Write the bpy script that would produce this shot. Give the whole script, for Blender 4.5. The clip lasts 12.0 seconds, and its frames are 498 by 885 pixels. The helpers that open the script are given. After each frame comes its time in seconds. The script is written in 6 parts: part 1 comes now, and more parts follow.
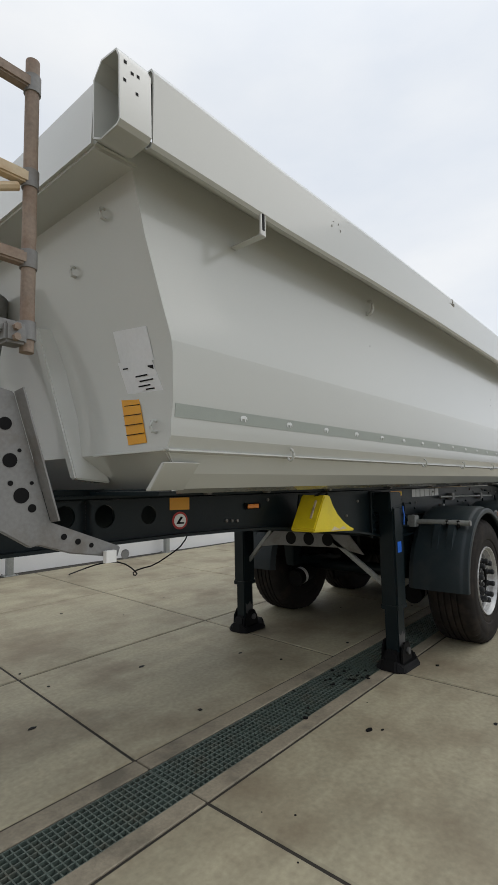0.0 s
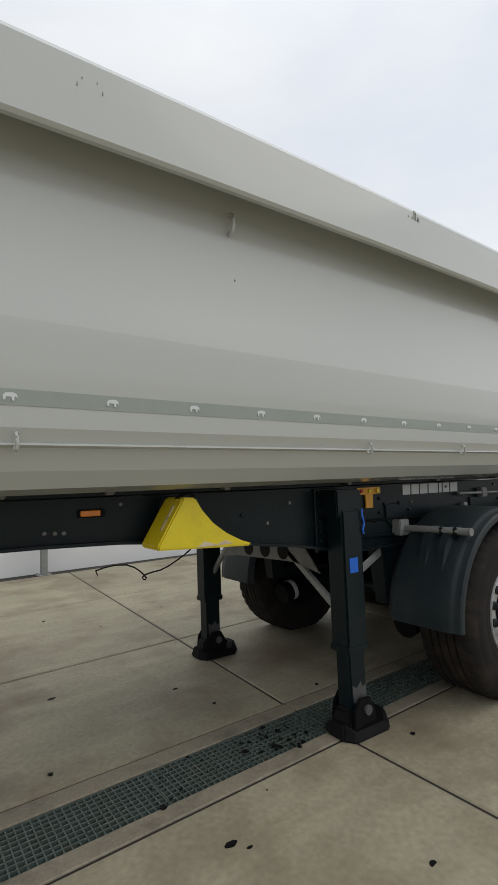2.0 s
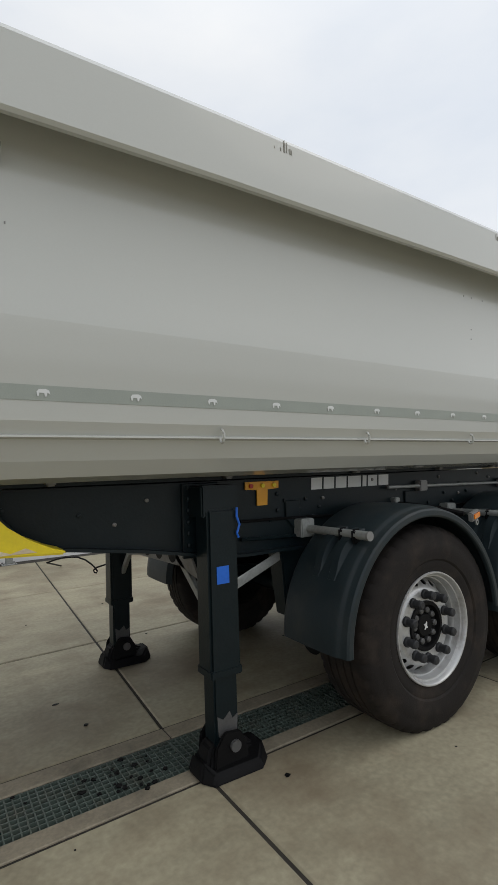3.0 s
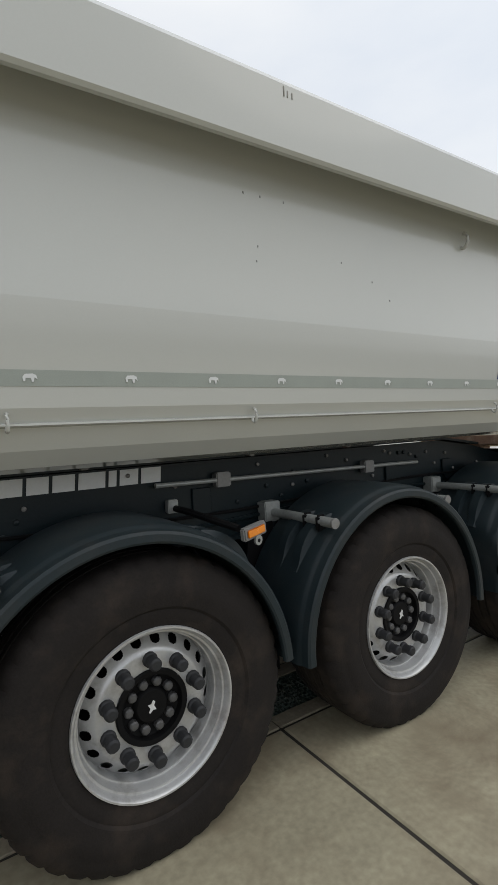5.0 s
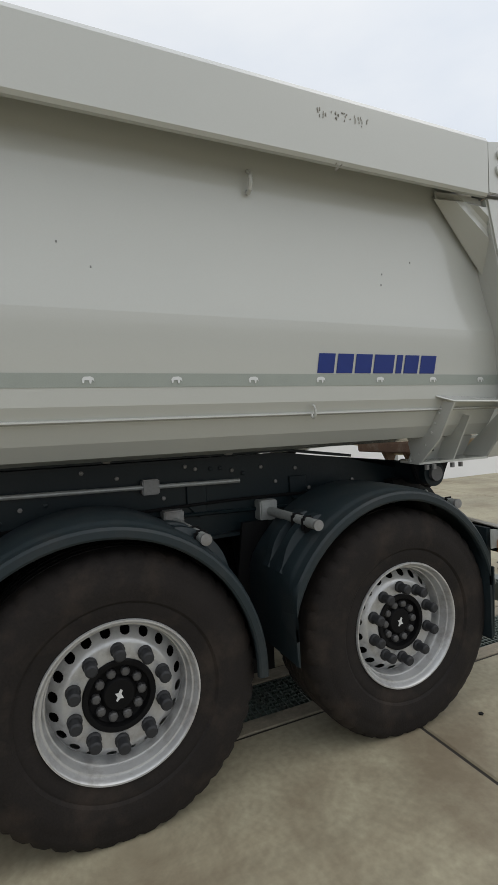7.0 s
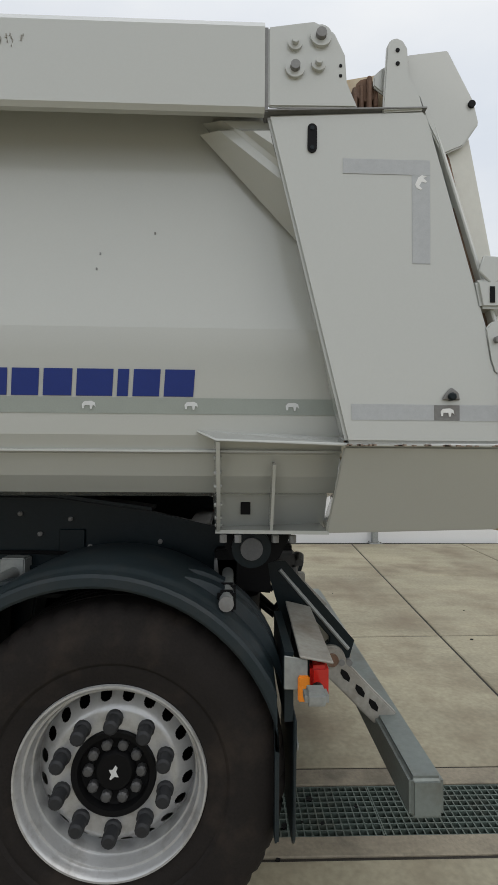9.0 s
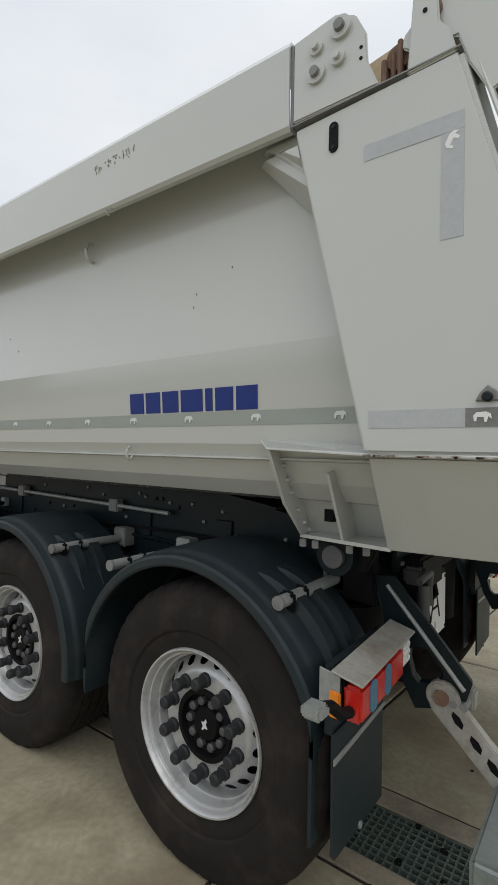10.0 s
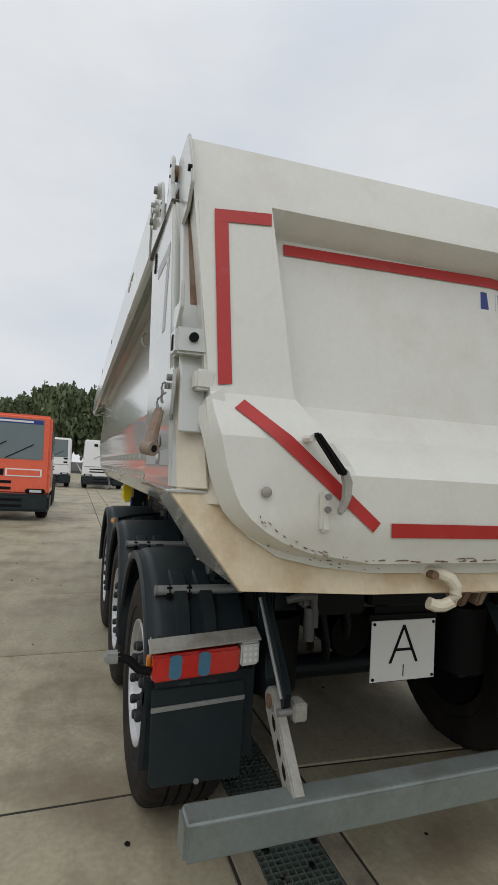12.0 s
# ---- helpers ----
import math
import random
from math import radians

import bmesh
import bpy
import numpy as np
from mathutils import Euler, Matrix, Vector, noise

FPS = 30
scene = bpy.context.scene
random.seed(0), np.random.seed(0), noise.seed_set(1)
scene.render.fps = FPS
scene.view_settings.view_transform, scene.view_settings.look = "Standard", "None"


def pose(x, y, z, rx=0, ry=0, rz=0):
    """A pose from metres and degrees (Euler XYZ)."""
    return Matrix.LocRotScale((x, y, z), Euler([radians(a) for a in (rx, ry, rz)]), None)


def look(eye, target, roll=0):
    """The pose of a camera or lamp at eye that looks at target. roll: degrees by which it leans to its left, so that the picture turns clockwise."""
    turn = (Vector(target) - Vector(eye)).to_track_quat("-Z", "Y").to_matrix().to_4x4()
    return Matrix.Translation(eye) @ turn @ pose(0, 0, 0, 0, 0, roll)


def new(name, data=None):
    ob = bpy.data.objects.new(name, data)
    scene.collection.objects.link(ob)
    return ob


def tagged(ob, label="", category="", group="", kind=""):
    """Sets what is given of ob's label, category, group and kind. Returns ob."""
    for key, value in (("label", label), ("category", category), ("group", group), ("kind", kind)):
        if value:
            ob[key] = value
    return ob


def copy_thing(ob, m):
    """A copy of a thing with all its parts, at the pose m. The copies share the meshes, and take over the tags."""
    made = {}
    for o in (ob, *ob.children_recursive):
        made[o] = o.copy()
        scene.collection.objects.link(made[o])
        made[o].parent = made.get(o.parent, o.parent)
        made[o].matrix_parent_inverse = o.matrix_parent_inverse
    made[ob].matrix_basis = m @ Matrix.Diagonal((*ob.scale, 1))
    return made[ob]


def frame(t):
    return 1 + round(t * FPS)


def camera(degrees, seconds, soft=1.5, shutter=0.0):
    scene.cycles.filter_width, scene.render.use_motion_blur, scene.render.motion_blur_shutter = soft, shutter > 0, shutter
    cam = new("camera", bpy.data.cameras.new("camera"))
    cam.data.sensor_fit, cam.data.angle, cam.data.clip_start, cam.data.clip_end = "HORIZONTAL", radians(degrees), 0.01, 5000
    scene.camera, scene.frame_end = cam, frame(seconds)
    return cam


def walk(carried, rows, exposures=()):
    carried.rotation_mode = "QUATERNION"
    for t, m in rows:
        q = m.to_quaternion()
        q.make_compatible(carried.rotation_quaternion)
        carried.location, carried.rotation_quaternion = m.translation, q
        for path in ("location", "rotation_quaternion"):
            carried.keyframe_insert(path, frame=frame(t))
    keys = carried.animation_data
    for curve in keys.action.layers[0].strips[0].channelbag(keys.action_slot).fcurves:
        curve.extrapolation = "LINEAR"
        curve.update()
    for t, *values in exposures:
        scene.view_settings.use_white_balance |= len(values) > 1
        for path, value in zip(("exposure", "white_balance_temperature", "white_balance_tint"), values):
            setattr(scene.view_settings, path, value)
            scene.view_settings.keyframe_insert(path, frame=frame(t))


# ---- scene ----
cam = camera(53.8, 12.0)
PATH = [
    (0, (-6.02, -1.311, 1.381), (-4.508, -0.014, 1.555), -1.0),
    (0.5, (-5.622, -1.362, 1.4), (-4.168, -0.002, 1.58), -0.7),
    (1, (-5.236, -1.437, 1.421), (-3.907, 0.035, 1.677), -1.4),
    (1.5, (-4.843, -1.54, 1.425), (-3.617, 0.022, 1.664), -1.6),
    (2, (-4.482, -1.593, 1.371), (-3.303, 0.014, 1.532), -2.0),
    (2.5, (-4.05, -1.649, 1.364), (-2.917, -0.006, 1.49), -1.6),
    (2.7, (-3.859, -1.706, 1.368), (-2.74, -0.053, 1.487), -1.6),
    (4.3, (-2.375, -1.589, 1.463), (-1.331, 0.117, 1.448), -2.6),
    (4.5, (-2.232, -1.581, 1.45), (-1.192, 0.127, 1.411), -2.7),
    (5, (-1.913, -1.601, 1.459), (-0.822, 0.075, 1.41), -3.0),
    (5.5, (-1.527, -1.765, 1.436), (-0.553, -0.02, 1.354), -3.6),
    (6, (-1.185, -1.809, 1.429), (-0.324, -0.008, 1.299), -2.3),
    (6.5, (-0.732, -1.746, 1.439), (0.142, 0.049, 1.327), -1.8),
    (7, (-0.261, -1.782, 1.464), (0.565, 0.039, 1.402), -2.6),
    (7.5, (0.15, -1.735, 1.478), (0.945, 0.1, 1.537), -3.0),
    (7.7, (0.347, -1.693, 1.487), (1.124, 0.149, 1.568), -2.5),
    (9.3, (1.919, -1.527, 1.5), (1.625, 0.451, 1.539), 0.7),
    (9.5, (2.068, -1.523, 1.519), (1.502, 0.395, 1.511), 0.7),
    (10, (2.528, -1.367, 1.539), (1.339, 0.24, 1.571), 1.1),
    (10.5, (2.901, -1.169, 1.57), (1.36, 0.1, 1.696), 0.6),
    (11, (3.39, -0.984, 1.617), (1.672, 0.025, 1.791), 0.6),
    (11.5, (3.624, -0.722, 1.577), (1.803, 0.092, 1.722), 2.7),
    (12, (3.887, -0.39, 1.6), (2.003, 0.27, 1.715), 3.3),
]
walk(cam, [(t, look(eye, target, roll)) for t, eye, target, roll in PATH], ((0.0, 0.0), (2.5, 0.0), (4.5, 0.05), (6.5, 0.06), (7.5, 0.02), (9.5, 0.0), (10.0, 0.08), (10.5, 0.17), (11.0, 0.06), (11.5, -0.03), (12.0, -0.13)))



# world, sun
world = bpy.data.worlds.new("overcast_sky")
scene.world = world
world.use_nodes = True
wn, wl = world.node_tree.nodes, world.node_tree.links
wn.clear()
w_out, w_bg = wn.new("ShaderNodeOutputWorld"), wn.new("ShaderNodeBackground")
w_sky = wn.new("ShaderNodeTexSky")
w_sky.sky_type, w_sky.sun_disc = "NISHITA", False
w_sky.sun_elevation, w_sky.sun_rotation = radians(52), radians(127)
w_sky.air_density, w_sky.dust_density = 1.0, 4.0
w_co, w_map = wn.new("ShaderNodeTexCoord"), wn.new("ShaderNodeMapping")
w_map.inputs["Scale"].default_value = (1.0, 1.0, 2.6)
w_noise = wn.new("ShaderNodeTexNoise")
w_noise.inputs["Scale"].default_value, w_noise.inputs["Detail"].default_value = 2.2, 6.0
w_ramp = wn.new("ShaderNodeValToRGB")
w_ramp.color_ramp.elements[0].position, w_ramp.color_ramp.elements[1].position = 0.32, 0.72
w_ramp.color_ramp.elements[0].color = (7.3, 7.8, 8.5, 1)
w_ramp.color_ramp.elements[1].color = (9.0, 9.15, 9.3, 1)
w_mix = wn.new("ShaderNodeMix")
w_mix.data_type = "RGBA"
w_mix.inputs["Factor"].default_value = 0.94
wl.new(w_co.outputs["Generated"], w_map.inputs["Vector"])
wl.new(w_map.outputs["Vector"], w_noise.inputs["Vector"])
wl.new(w_noise.outputs["Fac"], w_ramp.inputs["Fac"])
wl.new(w_sky.outputs["Color"], w_mix.inputs["A"])
wl.new(w_ramp.outputs["Color"], w_mix.inputs["B"])
# thinner cloud round the veiled sun
w_dot, w_pow, w_gl = wn.new("ShaderNodeVectorMath"), wn.new("ShaderNodeMapRange"), wn.new("ShaderNodeMix")
w_dot.operation = "DOT_PRODUCT"
w_dot.inputs[1].default_value = Vector((8, -6, 12.8)).normalized()
w_pow.interpolation_type = "SMOOTHERSTEP"
w_pow.inputs["From Min"].default_value, w_pow.inputs["From Max"].default_value = -0.2, 1.0
w_pow.inputs["To Min"].default_value, w_pow.inputs["To Max"].default_value = 0.975, 1.07
w_gl.data_type, w_gl.blend_type = "RGBA", "MULTIPLY"
w_gl.inputs["Factor"].default_value = 1.0
wl.new(w_co.outputs["Generated"], w_dot.inputs[0])
wl.new(w_dot.outputs["Value"], w_pow.inputs["Value"])
wl.new(w_mix.outputs["Result"], w_gl.inputs["A"])
wl.new(w_pow.outputs["Result"], w_gl.inputs["B"])
w_bg.inputs["Strength"].default_value = 0.1
# an overcast sky is brightest overhead
w_sep, w_zen, w_up = wn.new("ShaderNodeSeparateXYZ"), wn.new("ShaderNodeMapRange"), wn.new("ShaderNodeMix")
w_zen.interpolation_type = "SMOOTHSTEP"
w_zen.inputs["From Min"].default_value, w_zen.inputs["From Max"].default_value = 0.62, 1.0
w_zen.inputs["To Min"].default_value, w_zen.inputs["To Max"].default_value = 1.0, 1.35
w_up.data_type, w_up.blend_type = "RGBA", "MULTIPLY"
w_up.inputs["Factor"].default_value = 1.0
wl.new(w_co.outputs["Generated"], w_sep.inputs[0])
wl.new(w_sep.outputs["Z"], w_zen.inputs["Value"])
wl.new(w_gl.outputs["Result"], w_up.inputs["A"])
wl.new(w_zen.outputs["Result"], w_up.inputs["B"])
wl.new(w_up.outputs["Result"], w_bg.inputs["Color"])
wl.new(w_bg.outputs["Background"], w_out.inputs["Surface"])
sun = new("sun", bpy.data.lights.new("sun", "SUN"))
sun.data.energy, sun.data.angle, sun.data.color = 0.40, radians(50), (1.0, 0.95, 0.88)
sun.matrix_world = look((8, -6, 12.8), (0, 0, 0))
scene.view_settings.exposure = 0.0


# materials
def mat(name, color, rough=0.5, metal=0.0, vary=0.15, scale=6.0, fine=60.0, bump=0.0, coat=0.0, dirt=None, dirt_amount=0.3, dirt_scale=3.0, spec=0.5, per_object=0.0, dirt_lo=0.5, streak=0.0, gloss=0.08):
    """A procedural surface: base colour with grain at two scales, optional dirt patches, relief and clear coat."""
    m = bpy.data.materials.new(name)
    m.use_nodes = True
    n, l = m.node_tree.nodes, m.node_tree.links
    b = n["Principled BSDF"]
    b.inputs["Metallic"].default_value = metal
    b.inputs["Specular IOR Level"].default_value = spec
    b.inputs["Coat Weight"].default_value = coat
    b.inputs["Coat Roughness"].default_value = 0.075
    co = n.new("ShaderNodeTexCoord")
    big, small = n.new("ShaderNodeTexNoise"), n.new("ShaderNodeTexNoise")
    big.inputs["Scale"].default_value, big.inputs["Detail"].default_value = scale, 5
    small.inputs["Scale"].default_value, small.inputs["Detail"].default_value = fine, 4
    for t in (big, small):
        l.new(co.outputs["Object"], t.inputs["Vector"])
    add = n.new("ShaderNodeMath")
    add.operation = "ADD"
    l.new(big.outputs["Fac"], add.inputs[0])
    l.new(small.outputs["Fac"], add.inputs[1])
    rng = n.new("ShaderNodeMapRange")
    rng.inputs["From Min"].default_value, rng.inputs["From Max"].default_value = 0.6, 1.4
    rng.inputs["To Min"].default_value, rng.inputs["To Max"].default_value = 1 - vary, 1 + vary
    rng.clamp = False
    l.new(add.outputs[0], rng.inputs["Value"])
    val = rng.outputs["Result"]
    if per_object:
        info, pr, mu = n.new("ShaderNodeObjectInfo"), n.new("ShaderNodeMapRange"), n.new("ShaderNodeMath")
        pr.inputs["To Min"].default_value, pr.inputs["To Max"].default_value = 1 - per_object, 1 + per_object
        mu.operation = "MULTIPLY"
        l.new(info.outputs["Random"], pr.inputs["Value"])
        l.new(pr.outputs["Result"], mu.inputs[0])
        l.new(val, mu.inputs[1])
        val = mu.outputs[0]
    if streak:
        sm, sn, sr, mu = n.new("ShaderNodeMapping"), n.new("ShaderNodeTexNoise"), n.new("ShaderNodeMapRange"), n.new("ShaderNodeMath")
        sm.inputs["Rotation"].default_value, sm.inputs["Scale"].default_value = (0, 0, radians(62)), (0.9, 4.0, 1.0)
        sn.inputs["Scale"].default_value, sn.inputs["Detail"].default_value = 1.6, 7
        sr.inputs["From Min"].default_value, sr.inputs["From Max"].default_value = 0.38, 0.66
        sr.inputs["To Min"].default_value, sr.inputs["To Max"].default_value = 1 - streak, 1 + streak
        mu.operation = "MULTIPLY"
        l.new(co.outputs["Object"], sm.inputs["Vector"])
        l.new(sm.outputs["Vector"], sn.inputs["Vector"])
        l.new(sn.outputs["Fac"], sr.inputs["Value"])
        l.new(sr.outputs["Result"], mu.inputs[0])
        l.new(val, mu.inputs[1])
        val = mu.outputs[0]
    hsv = n.new("ShaderNodeHueSaturation")
    hsv.inputs["Color"].default_value = (*color, 1)
    l.new(val, hsv.inputs["Value"])
    col = hsv.outputs["Color"]
    if dirt:
        dn, dr, dm = n.new("ShaderNodeTexNoise"), n.new("ShaderNodeMapRange"), n.new("ShaderNodeMix")
        dn.inputs["Scale"].default_value, dn.inputs["Detail"].default_value, dn.inputs["Roughness"].default_value = dirt_scale, 8, 0.65
        l.new(co.outputs["Object"], dn.inputs["Vector"])
        dr.inputs["From Min"].default_value, dr.inputs["From Max"].default_value = dirt_lo, dirt_lo + 0.2
        dr.inputs["To Max"].default_value = dirt_amount
        l.new(dn.outputs["Fac"], dr.inputs["Value"])
        dm.data_type = "RGBA"
        dm.inputs["B"].default_value = (*dirt, 1)
        l.new(dr.outputs["Result"], dm.inputs["Factor"])
        l.new(col, dm.inputs["A"])
        col = dm.outputs["Result"]
    l.new(col, b.inputs["Base Color"])
    rr = n.new("ShaderNodeMapRange")
    rr.inputs["To Min"].default_value, rr.inputs["To Max"].default_value = max(rough - gloss, 0.02), min(rough + gloss, 1)
    l.new(big.outputs["Fac"], rr.inputs["Value"])
    l.new(rr.outputs["Result"], b.inputs["Roughness"])
    if bump:
        bp = n.new("ShaderNodeBump")
        bp.inputs["Strength"].default_value, bp.inputs["Distance"].default_value = 1.0, bump
        l.new(add.outputs[0], bp.inputs["Height"])
        l.new(bp.outputs["Normal"], b.inputs["Normal"])
    return m


PAINT = mat("light_grey_paint", (0.494, 0.504, 0.472), 0.25, gloss=0.012, vary=0.018, scale=1.1, fine=170, spec=0.6, coat=0.75)
GATE_PAINT = mat("cream_white_paint", (0.665, 0.66, 0.60), 0.38, vary=0.04, scale=2.5, fine=50, bump=0.0004, coat=0.3, dirt=(0.45, 0.38, 0.28), dirt_amount=0.28, dirt_scale=2.6, dirt_lo=0.5)
RUSTY_CREAM = mat("rust_stained_cream_paint", (0.66, 0.565, 0.40), 0.5, vary=0.08, scale=4, fine=60, bump=0.001, dirt=(0.40, 0.23, 0.09), dirt_amount=0.65, dirt_scale=3.2, dirt_lo=0.47)
CREAM = mat("pale_cream_paint", (0.64, 0.585, 0.465), 0.45, vary=0.06, scale=4, fine=60, bump=0.0008, dirt=(0.44, 0.30, 0.16), dirt_amount=0.5, dirt_scale=3.5, dirt_lo=0.52)
RUST = mat("rusty_steel", (0.17, 0.10, 0.065), 0.8, vary=0.3, scale=14, fine=120, bump=0.002, dirt=(0.35, 0.3, 0.24), dirt_amount=0.5, dirt_scale=9)
CHASSIS = mat("dark_blue_grey_chassis_paint", (0.0048, 0.0108, 0.0135), 0.36, spec=0.24, vary=0.2, scale=5, fine=80, bump=0.0006, dirt=(0.014, 0.019, 0.021), dirt_amount=0.4, dirt_scale=4)
PLASTIC = mat("grey_black_plastic", (0.0150, 0.0235, 0.0275), 0.45, spec=0.28, vary=0.12, scale=6, fine=150, bump=0.0005, dirt=(0.05, 0.047, 0.043), dirt_amount=0.35, dirt_scale=5)
BLACK = mat("black_rubber_plastic", (0.0045, 0.0045, 0.005), 0.6, spec=0.15, vary=0.2, scale=8, fine=100, bump=0.0006)
TYRE = mat("dusty_tyre_rubber", (0.0165, 0.0140, 0.0128), 0.8, spec=0.2, vary=0.25, scale=9, fine=120, bump=0.001, dirt=(0.046, 0.035, 0.027), dirt_amount=0.65, dirt_scale=5)
STEEL = mat("silver_wheel_paint", (0.50, 0.505, 0.505), 0.32, metal=0.45, vary=0.07, scale=7, fine=90, bump=0.0005, dirt=(0.17, 0.15, 0.13), dirt_amount=0.5, dirt_scale=13)
GALV = mat("galvanised_steel", (0.32, 0.335, 0.325), 0.5, metal=0.4, vary=0.2, scale=12, fine=70, bump=0.0006, dirt=(0.2, 0.18, 0.15), dirt_amount=0.4, dirt_scale=6)
BRACKET = mat("greyed_bracket_steel", (0.22, 0.22, 0.215), 0.55, metal=0.3, vary=0.14, scale=10, fine=80, bump=0.0006, dirt=(0.12, 0.09, 0.06), dirt_amount=0.5, dirt_scale=7)
DIRTY_STEEL = mat("dirty_weathered_steel", (0.33, 0.32, 0.285), 0.62, metal=0.1, vary=0.2, scale=9, fine=60, bump=0.0008, dirt=(0.16, 0.12, 0.08), dirt_amount=0.6, dirt_scale=5)
WEATHERED = mat("weathered_tube_steel", (0.26, 0.20, 0.155), 0.7, vary=0.25, scale=14, fine=90, bump=0.001, dirt=(0.16, 0.085, 0.045), dirt_amount=0.7, dirt_scale=6)
HUB_GREY = mat("dark_hub_grey", (0.085, 0.085, 0.085), 0.5, metal=0.2, vary=0.2, scale=12, fine=90, bump=0.0006)
NUT_GREY = mat("dark_grey_nut_plastic", (0.024, 0.025, 0.027), 0.55, spec=0.3, vary=0.15, scale=20, fine=120, bump=0.0004)
BUMPER = mat("dull_galvanised_bar", (0.215, 0.245, 0.232), 0.42, metal=0.35, vary=0.14, scale=5, fine=60, bump=0.0005, dirt=(0.13, 0.115, 0.09), dirt_amount=0.55, dirt_scale=3.5)
YELLOW = mat("yellow_chock_plastic", (0.78, 0.62, 0.015), 0.38, vary=0.06, scale=8, fine=90, bump=0.0004, dirt=(0.35, 0.25, 0.03), dirt_amount=0.2, dirt_scale=9)
ORANGE = mat("amber_reflector", (0.80, 0.24, 0.01), 0.25, vary=0.08, scale=20, fine=250, bump=0.0006, coat=0.5)
AMBER_FILM = mat("amber_reflective_film", (0.70, 0.32, 0.012), 0.4, vary=0.08, scale=20, fine=300)
RED = mat("red_lamp_lens", (0.52, 0.018, 0.012), 0.18, vary=0.1, scale=25, fine=200, bump=0.0005, coat=0.6)
RED_TAPE = mat("red_reflective_tape", (0.42, 0.020, 0.016), 0.42, vary=0.1, scale=14, fine=200, dirt=(0.40, 0.16, 0.13), dirt_amount=0.3, dirt_scale=12, dirt_lo=0.58)
GREY_TAPE = mat("grey_reflective_tape", (0.425, 0.44, 0.445), 0.42, vary=0.08, scale=60, fine=320)
GREEN_TAPE = mat("grey_green_tape", (0.315, 0.345, 0.312), 0.42, vary=0.06, scale=10, fine=250)
WHITE = mat("white_enamel", (0.78, 0.78, 0.76), 0.4, vary=0.04, scale=8, fine=90)
PAPER = mat("white_paper", (0.68, 0.69, 0.69), 0.7, vary=0.06, scale=9, fine=60)
BLUE = mat("dark_blue_film", (0.006, 0.026, 0.19), 0.35, vary=0.06, scale=10, fine=90)
BLUE_LENS = mat("blue_grey_lens", (0.06, 0.17, 0.26), 0.25, vary=0.1, scale=30, fine=200)
BLUE_TAG = mat("bright_blue_tag", (0.01, 0.13, 0.62), 0.45, vary=0.1)
LETTER = mat("silver_grey_film", (0.62, 0.63, 0.62), 0.4, vary=0.05, scale=9, fine=120)
CONCRETE = mat("worn_concrete", (0.346, 0.312, 0.217), 0.6, streak=0.08, vary=0.26, scale=0.8, fine=34, bump=0.0012, dirt=(0.175, 0.134, 0.086), dirt_amount=0.78, dirt_scale=1.1, per_object=0.07, dirt_lo=0.46)
KERB = mat("drain_edge_concrete", (0.30, 0.26, 0.19), 0.7, vary=0.24, scale=3, fine=60, bump=0.002, dirt=(0.10, 0.088, 0.066), dirt_amount=0.75, dirt_scale=3, dirt_lo=0.44)
JOINT = mat("dark_joint_filler", (0.030, 0.026, 0.020), 0.85, vary=0.25, scale=6, fine=60, bump=0.002)
GRATE = mat("green_grey_grating", (0.082, 0.108, 0.092), 0.55, vary=0.2, scale=9, fine=90, bump=0.0006, dirt=(0.12, 0.10, 0.07), dirt_amount=0.5, dirt_scale=6)
# near-black so the shade below the grating sits in the base colour
DARK_PIT = mat("shaded_drain_bottom", (0.008, 0.009, 0.008), 0.5, vary=0.3)
WALL = mat("white_wall_render", (0.80, 0.80, 0.79), 0.7, vary=0.03, scale=2, fine=40, bump=0.001)
TRUCK_ORANGE = mat("orange_cab_paint", (0.75, 0.085, 0.012), 0.28, vary=0.04, scale=3, fine=40, coat=0.6)
GLASS = mat("dark_cab_glass", (0.09, 0.125, 0.125), 0.08, vary=0.1, scale=2, fine=20, coat=1.0)
TRUNK = mat("tree_bark", (0.07, 0.055, 0.04), 0.9, vary=0.3, scale=5, fine=40, bump=0.01)
LEAF = mat("dark_green_leaves", (0.12, 0.15, 0.07), 0.7, vary=0.4, scale=0.5, fine=6, per_object=0.15)


# mesh helpers
def box(bm, x0, x1, y0, y1, z0, z1):
    v = [bm.verts.new(p) for p in ((x0, y0, z0), (x1, y0, z0), (x1, y1, z0), (x0, y1, z0), (x0, y0, z1), (x1, y0, z1), (x1, y1, z1), (x0, y1, z1))]
    for f in ((3, 2, 1, 0), (4, 5, 6, 7), (0, 1, 5, 4), (1, 2, 6, 5), (2, 3, 7, 6), (3, 0, 4, 7)):
        bm.faces.new([v[i] for i in f])
    return bm


def hexa(bm, a, b):
    """A solid between the closed outlines a and b (same count)."""
    va, vb = [bm.verts.new(p) for p in a], [bm.verts.new(p) for p in b]
    n = len(a)
    bm.faces.new(va[::-1])
    bm.faces.new(vb)
    for i in range(n):
        bm.faces.new((va[i], va[(i + 1) % n], vb[(i + 1) % n], vb[i]))
    return bm


def plate(bm, pts, thick):
    """A flat outline given thickness along the vector thick."""
    t = Vector(thick)
    return hexa(bm, [Vector(p) for p in pts], [Vector(p) + t for p in pts])


